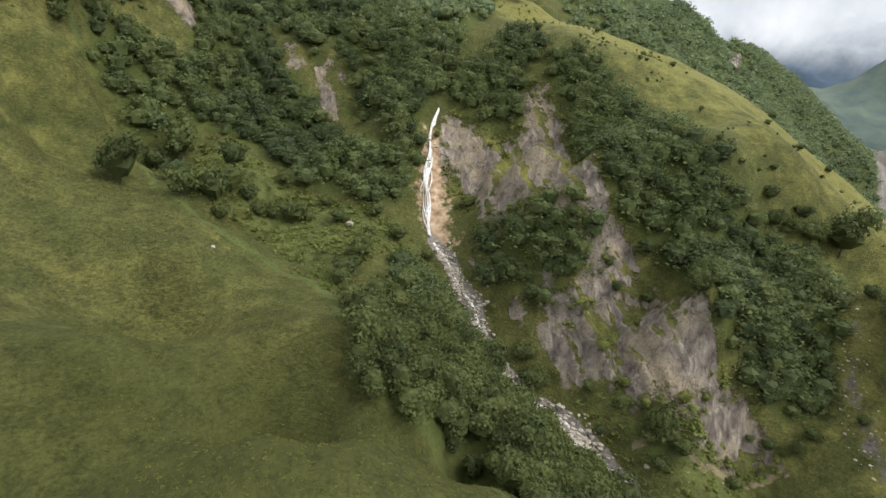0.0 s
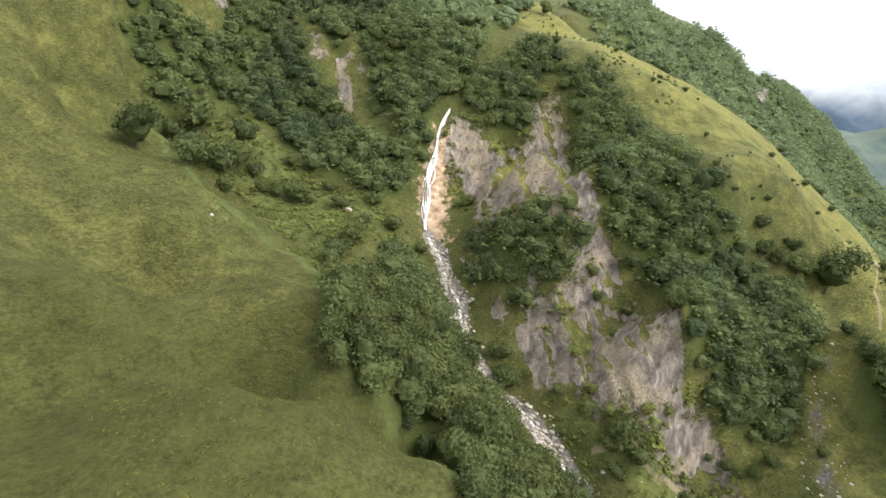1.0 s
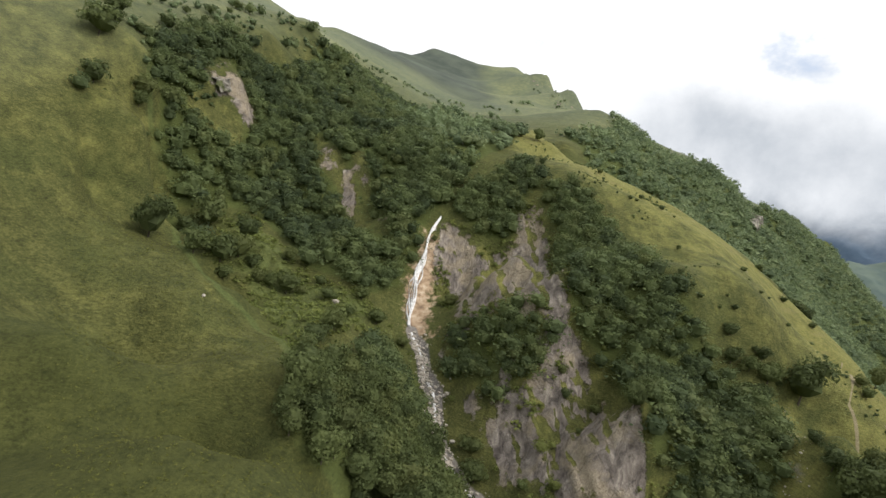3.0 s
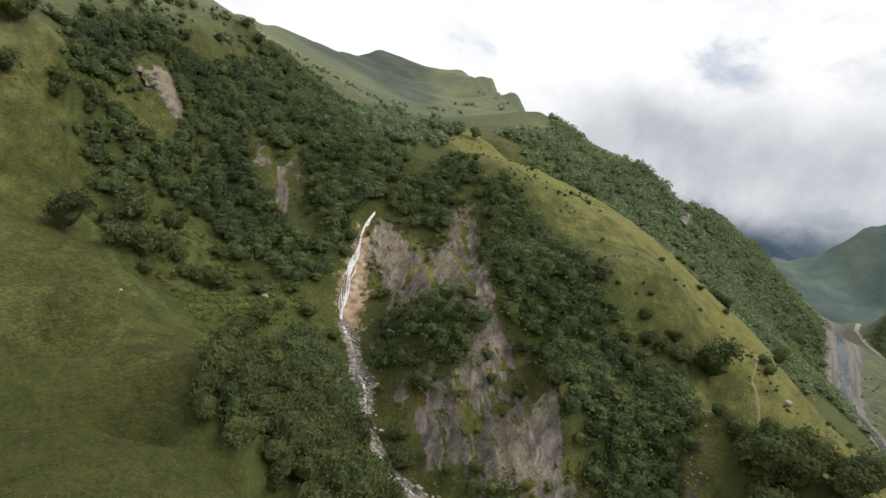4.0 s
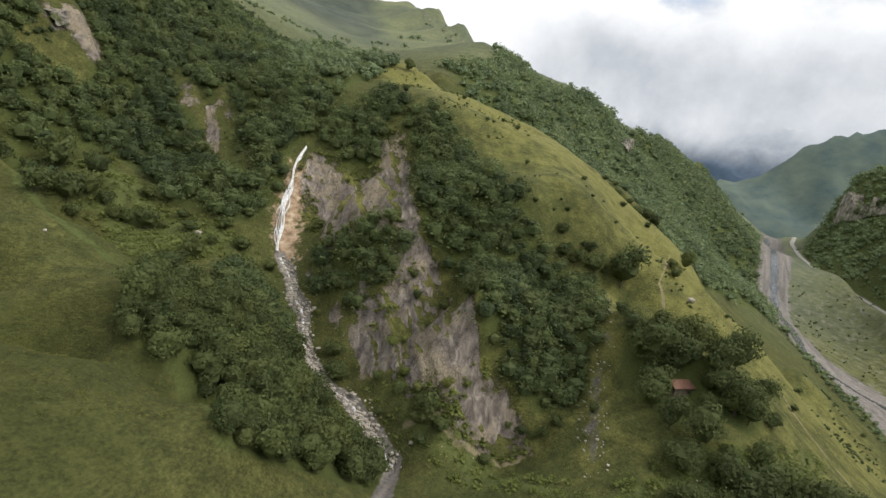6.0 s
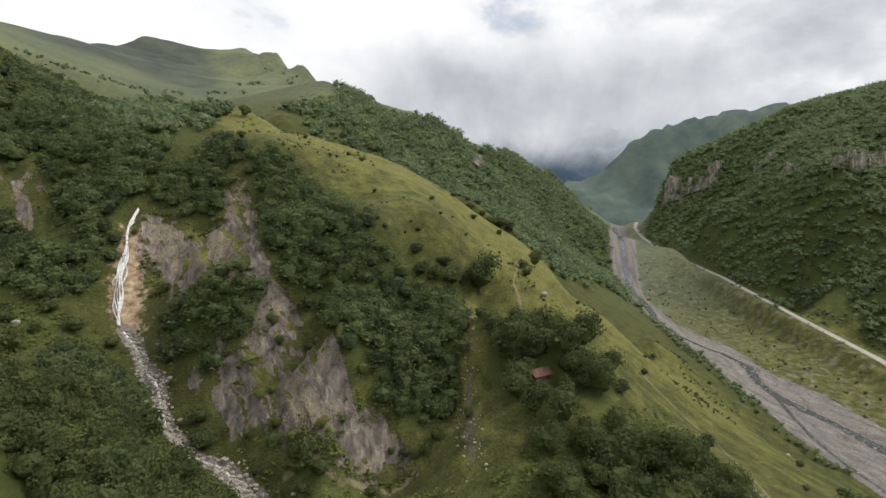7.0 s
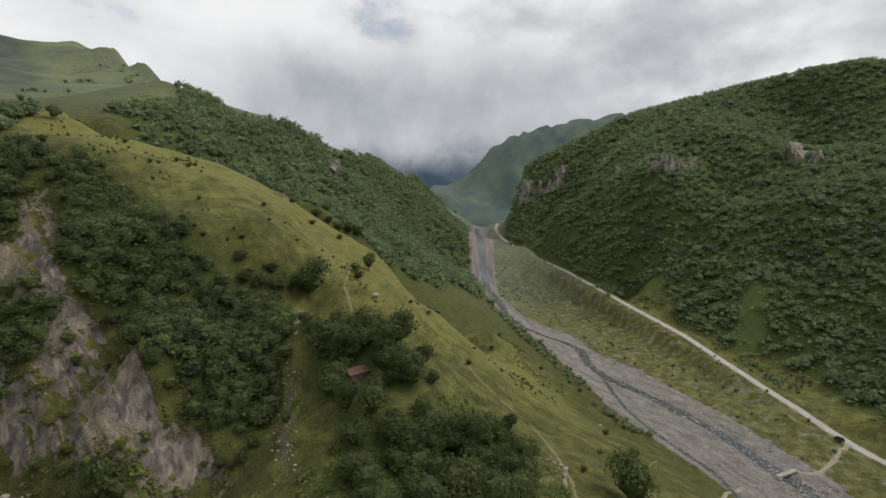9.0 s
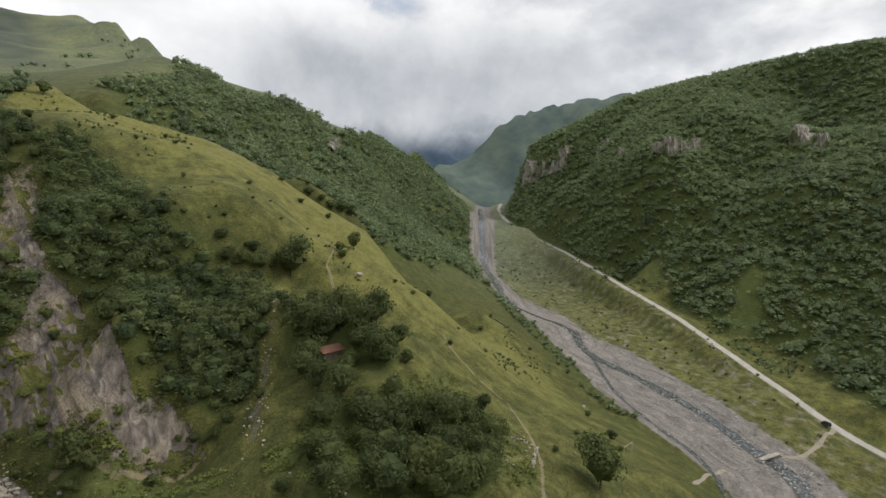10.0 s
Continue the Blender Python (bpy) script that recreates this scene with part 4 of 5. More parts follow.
# The tint pales towards the valley head: more haze put into the leaf colour.
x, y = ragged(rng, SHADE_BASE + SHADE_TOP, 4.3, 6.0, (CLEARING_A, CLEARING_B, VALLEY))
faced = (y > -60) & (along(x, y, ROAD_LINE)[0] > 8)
forest("valley_wood", x[faced], y[faced], rng, 4.6, 10.0, 30, 0.086, "dense dark forest on the steep far valley side", (4, 2), HAZY_WOOD, under=10, pale=0.75 * np.clip((y[faced] - 160) / 260, 0, 1) - 0.05)
x, y = ragged(rng, FAR_WOOD, 4.2, 10.0, (RIVER_LEFT + RIVER_RIGHT[::-1],))
forest("ridge_wood", x, y, rng, 4.0, 8.4, 26, 0.092, "dense forest on the slope behind the grassy spur", (4, 2), HAZY_WOOD, under=10, pale=0.0)
x, y = ragged(rng, NECK_WOOD, 2.8, 2.5)
forest("neck_wood", x, y, rng, 4.0, 8.0, 150, 0.050, "dense broadleaf wood above the head of the waterfall", under=14, pale=0.1)
x, y = ragged(rng, HIGH_WOOD, 4.4, 9.0)
forest("upper_wood", x, y, rng, 4.0, 8.0, 40, 0.085, "thinning wood at the head of the side valley", (5, 3), HAZY_WOOD)
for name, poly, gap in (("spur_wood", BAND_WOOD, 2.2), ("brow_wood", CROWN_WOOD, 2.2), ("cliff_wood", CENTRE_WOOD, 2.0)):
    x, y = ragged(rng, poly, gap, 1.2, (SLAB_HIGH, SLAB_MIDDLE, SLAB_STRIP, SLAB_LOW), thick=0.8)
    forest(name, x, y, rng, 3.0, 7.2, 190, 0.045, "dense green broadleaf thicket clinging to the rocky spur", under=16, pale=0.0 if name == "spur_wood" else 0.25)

# Herbs, ferns and small shrubs.
x, y = scatter(rng, HOLLOW_GRASS, 1.1, 0.45)
forest("hollow_herbs", x, y, rng, 0.4, 1.5, 5, 0.20, "tall green herbs and ferns in the grassy hollow", None, HERBS, "undergrowth", under=12)
x, y = clustered(rng, FACE_ROCK, 1.1, 13.0, 0.20, (RUST, SLAB_HIGH, SLAB_MIDDLE, SLAB_STRIP, SLAB_LOW))
forest("ledge_shrubs", x, y, rng, 0.4, 1.8, 14, 0.17, "low green shrubs on the ledges of the cliff", (4, 2), HERBS, "undergrowth", under=8)
x, y = scatter(rng, FOOT_SLOPE, 1.5, 0.55, (SCREE,))
forest("foot_herbs", x, y, rng, 0.4, 1.5, 6, 0.19, "rank green herbs on the slope below the cliff", None, HERBS, "undergrowth", under=12)
x, y = clustered(rng, SPUR_GRASS, 2.0, 16.0, 0.44)
forest("spur_tussocks", x, y, rng, 0.3, 1.3, 16, 0.2, "scattered dark tussocks on the grassy spur", (5, 3), WOOD_LEAVES, "undergrowth", (1.0, 1.4))
x, y = scatter(rng, MEADOW_FIELD, 0.85, 0.55)
forest("meadow_tufts", x, y, rng, 0.10, 0.34, 3, 0.28, "fine grass tufts and flower heads on the meadow", None, TUFTS, "undergrowth", under=5)
FLATS = RIVER_RIGHT[2:12] + ROAD_LINE[3:10][::-1]
x, y = clustered(rng, ROAD_LINE[2:11] + SHADE_BASE[1:13][::-1], 3.6, 20.0, 0.16, (CLEARING_A,))
off = along(x, y, ROAD_LINE)[0] > 8
forest("verge_bushes", x[off], y[off], rng, 0.8, 3.4, 18, 0.16, "bushes and saplings between the road and the forest", (5, 3), HAZY_WOOD, "undergrowth")
BANK = RIVER_LEFT[1:9] + [(px - 11, py + 9) for px, py in RIVER_LEFT[8:0:-1]]
forest("bank_bushes", *clustered(rng, BANK, 3.2, 18.0, 0.05), rng, 0.8, 3.6, 18, 0.16, "bushes along the bank of the river", (5, 3), HAZY_WOOD, "undergrowth")
x, y = scatter(rng, FLATS, 4.0, 0.16)
forest("flat_bushes", x, y, rng, 0.6, 2.2, 18, 0.16, "small bushes on the valley flats", (5, 3), WOOD_LEAVES, "undergrowth")
THICKETS = np.array([(-81, 335), (-74, 332), (-67, 331), (-61, 332), (-54, 336), (-63, 424), (-55, 473), (-37, 473), (-25, 496), (-13, 524), (3, 528), (29, 558), (64, 581), (-113, 231), (-105, 222), (-99, 219), (-96, 276), (-100, 315), (-82, 280), (-79, 285), (-128, 307), (-105, 262), (-99, 246), (-60, 390)])
x, y = (np.repeat(THICKETS, 8, axis=0) + rng.normal(scale=6.0, size=(8 * len(THICKETS), 2))).T
forest("upland_shrubs", x, y, rng, 1.4, 4.0, 12, 0.16, "scattered shrubs on the high pasture", (6, 4), HAZY_WOOD, "undergrowth")

x, y = clustered(rng, [(140, 860), (160, 800), (172, 640), (185, 540), (170, 520), (152, 600), (148, 720)], 7.0, 40.0, 0.0)
forest("crest_scrub", x, y, rng, 2, 4.5, 14, 0.16, "dark scrub on the high rocky crest", (5, 3), HAZY_WOOD, "undergrowth")

x, y = clustered(rng, TAN_CLEARING, 3.2, 12.0, 0.0)
forest("clearing_shrubs", x, y, rng, 0.8, 3.4, 40, 0.10, "low shrubs and saplings in the steep clearing", (5, 3), WOOD_LEAVES, "undergrowth", under=12)

KINDS = [tree_kind(20 + k, 1.0, (0.95, 1.1, 1.25, 1.05, 0.9)[k], 560, 0.040, LEAVES, "dark-green broadleaf tree in the dense wood beside the torrent", group="wood trees") for k in range(5)]
x, y = ragged(rng, GULLY_WOOD, 2.9, 1.4, fade=0.3, thick=0.78)
front = y - 0.25 * x < np.sort(y - 0.25 * x)[min(205, x.size - 1)]
plant(KINDS, x[front], y[front], rng, 4.2, 8.2)
forest("gully_wood", x[~front], y[~front], rng, 4.0, 7.6, 230, 0.044, "dark-green broadleaf wood on the shaded side of the gully", under=10)


def plant_at(kinds, spots, rng):
    """Trees of known place and height."""
    for px, py, tall in spots:
        plant(kinds, np.array([float(px)]), np.array([float(py)]), rng, tall, tall, 0.04 * tall)


HUT_KINDS = [tree_kind(40 + k, 1.0, (0.95, 1.1, 0.85)[k], 800, 0.034, LEAVES, "tall dark-green broadleaf tree near the hut", group="trees round the hut") for k in range(3)]
plant_at(HUT_KINDS, [(117, 114, 12.3), (121, 109, 10.7), (128, 104, 10.4), (127, 96, 8), (115, 90, 9.1), (112, 96, 8.6), (112, 103, 9), (120, 81, 11), (117, 83, 8.2), (135, 77, 12.2), (132, 80, 8.5), (145, 79, 9.1), (155, 85, 6.4), (102, 64, 7.3), (111, 62, 9.8), (117, 61, 11.2), (121, 55, 9.9), (128, 55, 7.6), (136, 94, 4.4), (116, 123, 6.6), (115, 107, 9.1), (94, 72, 3.8), (122, 119, 8), (136, 99, 6.6), (127, 86, 5.6), (110, 87, 6)], rng)
x, y = scatter(rng, HUT_WOOD, 4.4, 0.9)
clear = (along(x, y, [(121, 108), (113, 93)])[0] > 5.0)
plant(HUT_KINDS, x[clear], y[clear], rng, 5.5, 10.5)
x, y = scatter(rng, LOW_WOOD, 4.8, 0.8)
clear = inside(x + 4, y + 5, LOW_WOOD)
plant(HUT_KINDS, x[clear], y[clear], rng, 4.5, 8.5)
LONE = [tree_kind(60 + k, 1.0, (0.8, 1.0)[k], 800, 0.034, LEAVES, "lone broadleaf tree on the open grass", group="lone trees") for k in range(2)]
plant_at(LONE, [(127, 151, 15.5), (-55, 172, 12.5), (66, 285, 7.6), (107, 153, 5.4), (117, 151, 7.5), (116, 154, 4.5), (73, 129, 7.2), (168, 55, 14.9), (155, 160, 6.6), (209, 80, 4.4)], rng)
BUSH = [tree_kind(70 + k, 1.0, (1.25, 1.05)[k], 330, 0.055, LEAVES, "rounded dark-green bush on the grassy slope", "bush", "bushes") for k in range(2)]
plant_at(BUSH, [(-39, 164, 8.4), (-33, 168, 8.9), (-51, 204, 11), (-30, 173, 7.9), (-15, 176, 6.7), (-20, 175, 4.9), (-3, 175, 4.6), (3, 154, 7.3), (0, 148, 6.4), (-1, 144, 3.9), (7, 177, 5.4), (3, 188, 5.8), (-26, 175, 4.9), (13, 160, 5), (19, 165, 4.2), (-11, 177, 3.4), (-23, 174, 4.3), (5, 168, 3.5), (-31, 167, 4.3), (-19, 189, 5.3), (13, 172, 4.9), (22, 172, 4.2), (-7, 183, 3.5), (-57, 201, 7.4), (-31, 180, 7.4)], rng)
plant_at(BUSH, [(-80, 202, 5.6), (-76, 202, 2.2), (-81, 205, 7.9), (-87, 188, 7), (-100, 214, 9.8), (-97, 309, 5.6), (-94, 272, 4.7), (-98, 259, 3.6), (-93, 290, 3.4), (-96, 201, 12.3), (-97, 210, 6.3), (-88, 258, 5.5), (-94, 220, 4.5), (-111, 241, 3.6), (-94, 238, 6.7), (-123, 300, 7.7), (-125, 321, 6.3), (-107, 256, 4.4)], rng)
plant_at(BUSH, [(60, 231, 4), (71, 213, 4.1), (88, 245, 2.5), (92, 214, 1.8), (95, 215, 1.4), (107, 242, 2.1), (106, 217, 2.6), (110, 214, 1.2), (103, 190, 1.9), (94, 158, 1.2), (91, 161, 1.9), (96, 157, 1.9), (107, 163, 1.1), (109, 161, 1.9), (126, 189, 2.5), (121, 170, 1.4), (182, 264, 3), (104, 160, 1.3), (107, 157, 4), (130, 167, 1.5), (152, 202, 2.8), (164, 200, 2.9), (147, 153, 3.6), (148, 157, 3.6), (116, 130, 3.5), (99, 152, 2.4), (102, 150, 3.1), (110, 152, 2.5), (114, 155, 1.9), (116, 118, 1.7)], rng)
plant_at(BUSH, [(234, 218, 3.9), (263, 198, 2.5), (172, 121, 2.1), (254, 159, 2), (264, 143, 2.3), (174, 147, 2.1), (180, 258, 5.6), (149, 216, 2.9), (191, 253, 6.2), (198, 254, 6.9), (204, 254, 6.3), (186, 254, 4), (175, 311, 3.4), (233, 173, 2.4), (224, 101, 2.6), (115, 148, 4.5), (112, 152, 5), (108, 154, 3.5), (111, 148, 4.2), (121, 152, 1.9), (133, 153, 1.6), (202, 72, 2.1), (167, 69, 2), (190, 80, 1.8), (215, 135, 1.9), (167, 149, 1.6)], rng)
plant_at(BUSH, [(34, 186, 4.5), (44, 138, 5.7), (42, 144, 3.8), (54, 130, 2.7), (59, 124, 3.6), (65, 118, 6.1), (68, 114, 4.5), (63, 144, 2.8), (62, 148, 2.8), (71, 143, 2.8), (89, 116, 2.9), (93, 113, 3.0), (103, 111, 2.5), (25, 204, 2.5), (96, 114, 3.4), (86, 118, 1.9), (66, 137, 1.6), (50, 149, 1.9), (65, 117, 5.2), (63, 118, 4.3), (64, 114, 3.5), (55, 123, 2.5), (45, 137, 5.1), (44, 143, 4.2), (79, 111, 3.0), (91, 114, 2.1)], rng)
PALE = [tree_kind(80 + k, 1.0, 1.15, 330, 0.055, LEAVES_LIGHT, "yellow-green shrub on a ledge of the cliff", "shrub", "cliff shrubs") for k in range(2)]
plant_at(PALE, [(60, 127, 3.5), (57, 133, 4.3), (60, 135, 2.2), (72, 151, 1.6), (56, 143, 1.6), (46, 166, 2.4), (69, 119, 3.5), (74, 119, 2.1), (42, 201, 2.1), (53, 145, 1.8), (63, 122, 2.4), (83, 126, 2.6), (71, 155, 2.4), (80, 124, 2.1), (38, 157, 1.9)], rng)


# ---- water and stones ----
def waterfall():
    ob = thing("waterfall", "thin white waterfall down a rust-stained rock wall", "waterfall")
    strands = []
    for k, (side, top, low, half) in enumerate(((0.0, 0.09, 1.0, 0.34), (0.45, 0.18, 1.0, 0.26), (-0.7, 0.32, 1.0, 0.20), (0.9, 0.36, 0.85, 0.13), (-0.3, 0.2, 0.9, 0.18), (-1.1, 0.5, 1.0, 0.12))):
        line = []
        for i in range(14):
            s = top + (low - top) * i / 13
            px = np.interp(s, (0, 0.13, 0.24, 0.4, 0.58, 0.78, 1), [p[0] for p in FALL_LINE])
            py = np.interp(s, (0, 0.13, 0.24, 0.4, 0.58, 0.78, 1), [p[1] for p in FALL_LINE])
            open_out = math.sin(math.pi * min(1, (s - top) / (low - top + 0.01))) * (0.5 + 1.4 * s)
            line.append((px + side * open_out + 0.30 * math.sin(5.1 * i + k) + 0.35 * math.sin(1.3 * i + 2.1 * k) * min(1.0, 3 * s), py))
        strands.append((line, half))
    for line, half in strands:
        strand = ribbon("strand", line, half, 1.1, FALL, "", "", 0.4, 1.3, "")
        strand.parent = ob
    return ob


waterfall()


def stone_shape(seed):
    """A blocky stone with uneven corners, one metre across."""
    rng = np.random.default_rng(seed)
    bm = bmesh.new()
    bmesh.ops.create_icosphere(bm, subdivisions=1, radius=0.5)
    for v in bm.verts:
        v.co = Vector([c * f for c, f in zip(v.co * rng.uniform(0.72, 1.15), (1.15, 0.9, 0.72))])
    verts = np.array([v.co[:] for v in bm.verts])
    tris = np.array([[v.index for v in f.verts] for f in bm.faces])
    bm.free()
    return verts, tris


def stones(name, x, y, rng, low, high, label, mat):
    shapes = [stone_shape(k) for k in range(6)]
    z, blocks, faces, start = height(x, y), [], [], 0
    for px, py, pz in zip(x, y, z):
        v, t = shapes[int(rng.integers(6))]
        a, size = rng.uniform(0, 6.28), low + (high - low) * rng.uniform() ** 3
        c, w = math.cos(a), math.sin(a)
        blocks.append(np.stack([v[:, 0] * c - v[:, 1] * w, v[:, 0] * w + v[:, 1] * c, v[:, 2]], -1) * size + (px, py, pz + 0.15 * size))
        faces.append(t + start)
        start += len(v)
    return tagged(new(name, mesh_of(name, np.concatenate(blocks), None, np.concatenate(faces), mat)), label, "stones", kind="stuff")


def strewn(rng, line, count, spread):
    line = np.array(line, float)
    at = rng.uniform(0, len(line) - 1.001, count)
    k = at.astype(int)
    p = line[k] + (line[k + 1] - line[k]) * (at - k)[:, None] + rng.normal(scale=spread, size=(count, 2))
    return p[:, 0], p[:, 1]


PALE_STONE = material("pale_stone", grained((0.24, 0.215, 0.175), (0.50, 0.455, 0.39), 1.2))
x, y = strewn(rng, TORRENT[:13], 1300, 1.0)
stones("torrent_stones", x, y, rng, 0.35, 1.7, "pale boulders strewn along the torrent", PALE_STONE)
x, y = scatter(rng, SCREE, 1.0, 0.55)
stones("scree_stones", x, y, rng, 0.2, 0.9, "pale stones of the scree chute below the trail", PALE_STONE)
x, y = strewn(rng, CHANNEL[2:16], 1500, 5.0)
stones("river_stones", x, y, rng, 0.3, 1.5, "grey cobbles and boulders in the river bed", STONE)
x, y = scatter(rng, RIVER_LEFT[4:11] + RIVER_RIGHT[4:11][::-1], 3.2, 0.5)
stones("bar_stones", x, y, rng, 0.3, 1.2, "grey stones on the gravel bars", STONE)
x, y = scatter(rng, FOOT_SLOPE, 4.0, 0.22)
stones("slope_stones", x, y, rng, 0.2, 0.8, "pale stones lying in the grass", PALE_STONE)
x, y = scatter(rng, [(158, 84), (164, 74), (156, 62), (142, 60), (146, 76)], 1.6, 0.5)
stones("fallen_stones", x, y, rng, 0.2, 0.8, "pale fallen stones round the old walls", PALE_STONE)


def boulder(px, py, size, label):
    v, t = stone_shape(int(px * 3 + 200))
    me = mesh_of("boulder", v * size, None, t, PALE_STONE)
    ob = tagged(new("boulder", me), label, "boulder")
    ob.location = (px, py, float(height(np.array([px]), np.array([py]))[0]) + 0.25 * size)


boulder(0.0, 173.0, 2.4, "large pale boulder on the grass of the hollow")
boulder(151.0, 147.5, 2.6, "grey boulder on the spur below the big tree")
boulder(-27.0, 143.5, 1.1, "small pale stone at the meadow's edge")
boulder(236.0, 112.0, 1.6, "pale boulder on the grassy bank")


def ground_at(px, py):
    return float(height(np.array([float(px)]), np.array([float(py)]))[0])


def box(bm, x0, x1, y0, y1, z0, z1):
    """A block between the given bounds."""
    made = bmesh.ops.create_cube(bm, size=1.0)["verts"]
    for v in made:
        v.co = Vector((x0 + (v.co.x + 0.5) * (x1 - x0), y0 + (v.co.y + 0.5) * (y1 - y0), z0 + (v.co.z + 0.5) * (z1 - z0)))
    return made


def solid(name, mat, parent, bounds, label="", bevel=0.0):
    bm = bmesh.new()
    for b in bounds:
        box(bm, *b)
    if bevel:
        bmesh.ops.bevel(bm, geom=bm.edges[:], offset=bevel, segments=1, affect="EDGES")
    return part(name, bm, mat, parent, label)


def hut():
    px, py, turn = 119.7, 106.0, 12.0
    z = min(ground_at(px + a, py + b) for a in (-3, 3) for b in (-2.2, 2.2))
    ob = thing("hut", "small timber hut with a rust-red tin roof among trees", "hut", pose(px, py, z, 0, 0, turn))
    solid("foundation", TIMBER, ob, [(-3.3, 3.3, -2.3, 2.3, -1.5, 1.0)], "rough stone footing", 0.08)
    for k, (x0, x1, y0, y1) in enumerate(((-3.1, 3.1, -2.1, -1.96), (-3.1, 3.1, 1.96, 2.1), (-3.1, -2.96, -1.96, 1.96), (2.96, 3.1, -1.96, 1.96))):
        for row in range(11):
            solid("plank", TIMBER, ob, [(x0, x1, y0, y1, 1.0 + row * 0.21, 1.195 + row * 0.21)])
    door = solid("door", TIMBER, ob, [(-0.5, 0.4, -2.16, -2.10, 1.0, 2.9)], "dark plank door")
    solid("door_handle", STONE, door, [(0.25, 0.31, -2.2, -2.16, 1.9, 2.0)])
    solid("window", BARK, ob, [(1.2, 2.0, -2.14, -2.1, 1.9, 2.6)], "dark small window")
    for side in (-1, 1):
        bm = bmesh.new()
        for k in range(16):
            x0 = -3.7 + k * 0.4625
            for v in box(bm, x0, x0 + 0.45, 0, 2.75, 0, 0.05 + 0.03 * (k % 2)):
                v.co = Matrix.Rotation(radians(-26), 4, "X") @ v.co
                v.co.y, v.co.z = v.co.y * side, v.co.z + 4.55
        bmesh.ops.recalc_face_normals(bm, faces=bm.faces[:])
        part("roof_slope", bm, TIN, ob, "rust-red sheet-metal roof")
    for end in (-3.04, 3.04):
        bm = bmesh.new()
        a = [bm.verts.new((end + d, yy, zz)) for d in (-0.05, 0.05) for yy, zz in ((-2.0, 3.3), (2.0, 3.3), (0, 4.45))]
        bm.faces.new(a[:3]), bm.faces.new(a[:2:-1])
        for i in range(3):
            bm.faces.new((a[i], a[i + 3], a[(i + 1) % 3 + 3], a[(i + 1) % 3]))
        part("gable", bm, TIMBER, ob)


hut()


def bridge():
    (x0, y0), (x1, y1) = (287.8, 64.3), (301.5, 62.0)
    long, turn = math.hypot(x1 - x0, y1 - y0), math.degrees(math.atan2(y1 - y0, x1 - x0))
    z = max(ground_at(x0, y0), ground_at(x1, y1)) + 1.0
    ob = thing("footbridge", "narrow pale plank bridge over the river", "bridge", pose(x0, y0, z, 0, 0, turn))
    for side in (-0.7, 0.7):
        solid("beam", STONE, ob, [(0, long, side - 0.18, side + 0.18, -0.45, 0)])
    for k in range(int(long / 0.5)):
        solid("plank", PALE_STONE, ob, [(k * 0.5, k * 0.5 + 0.46, -0.95, 0.95, 0.003, 0.1)])
    for end in (0.5, long - 0.5):
        solid("abutment", STONE, ob, [(end - 0.9, end + 0.9, -1.4, 1.4, -3.0, -0.453)], "", 0.1)


bridge()


def stone_wall(bounds_list, label, m):
    """An old dry wall: courses of uneven stones."""
    ob = thing("ruined_wall", label, "ruin", m, "ruined walls")
    rng = np.random.default_rng(5)
    meshes = []
    for k in range(4):
        v, t = stone_shape(300 + k)
        meshes.append(mesh_of("stone", v * (1.1, 1.1, 1.2), None, t, PALE_STONE))
    for x0, y0, x1, y1, tall in bounds_list:
        long = math.hypot(x1 - x0, y1 - y0)
        for row in range(int(tall / 0.42)):
            for k in range(int(long / 0.62)):
                if rng.uniform() < 0.34 + 0.18 * row:
                    continue
                s = (k + 0.5 * (row % 2)) * 0.62 / long
                stone = new("stone", meshes[int(rng.integers(4))])
                px, py = x0 + (x1 - x0) * s, y0 + (y1 - y0) * s
                px, py = px + rng.uniform(-0.35, 0.35), py + rng.uniform(-0.35, 0.35)
                stone.location = (px, py, ground_at(m.translation.x + px, m.translation.y + py) - m.translation.z + 0.2 + row * 0.42)
                stone.rotation_euler = (0, 0, rng.uniform(0, 6.28))
                stone.scale = [0.75 * rng.uniform(0.5, 1.2)] * 3
                stone.parent = ob


base = (151, 70, ground_at(151, 70))
stone_wall([(11, 1, -2, -9, 1.3), (4, 6, 11, 1, 0.9), (2, 8, -8, 0, 0.9), (-10, -2, -7, -9, 0.5)], "roofless ruin of pale dry-stone walls beside the path", pose(*base))


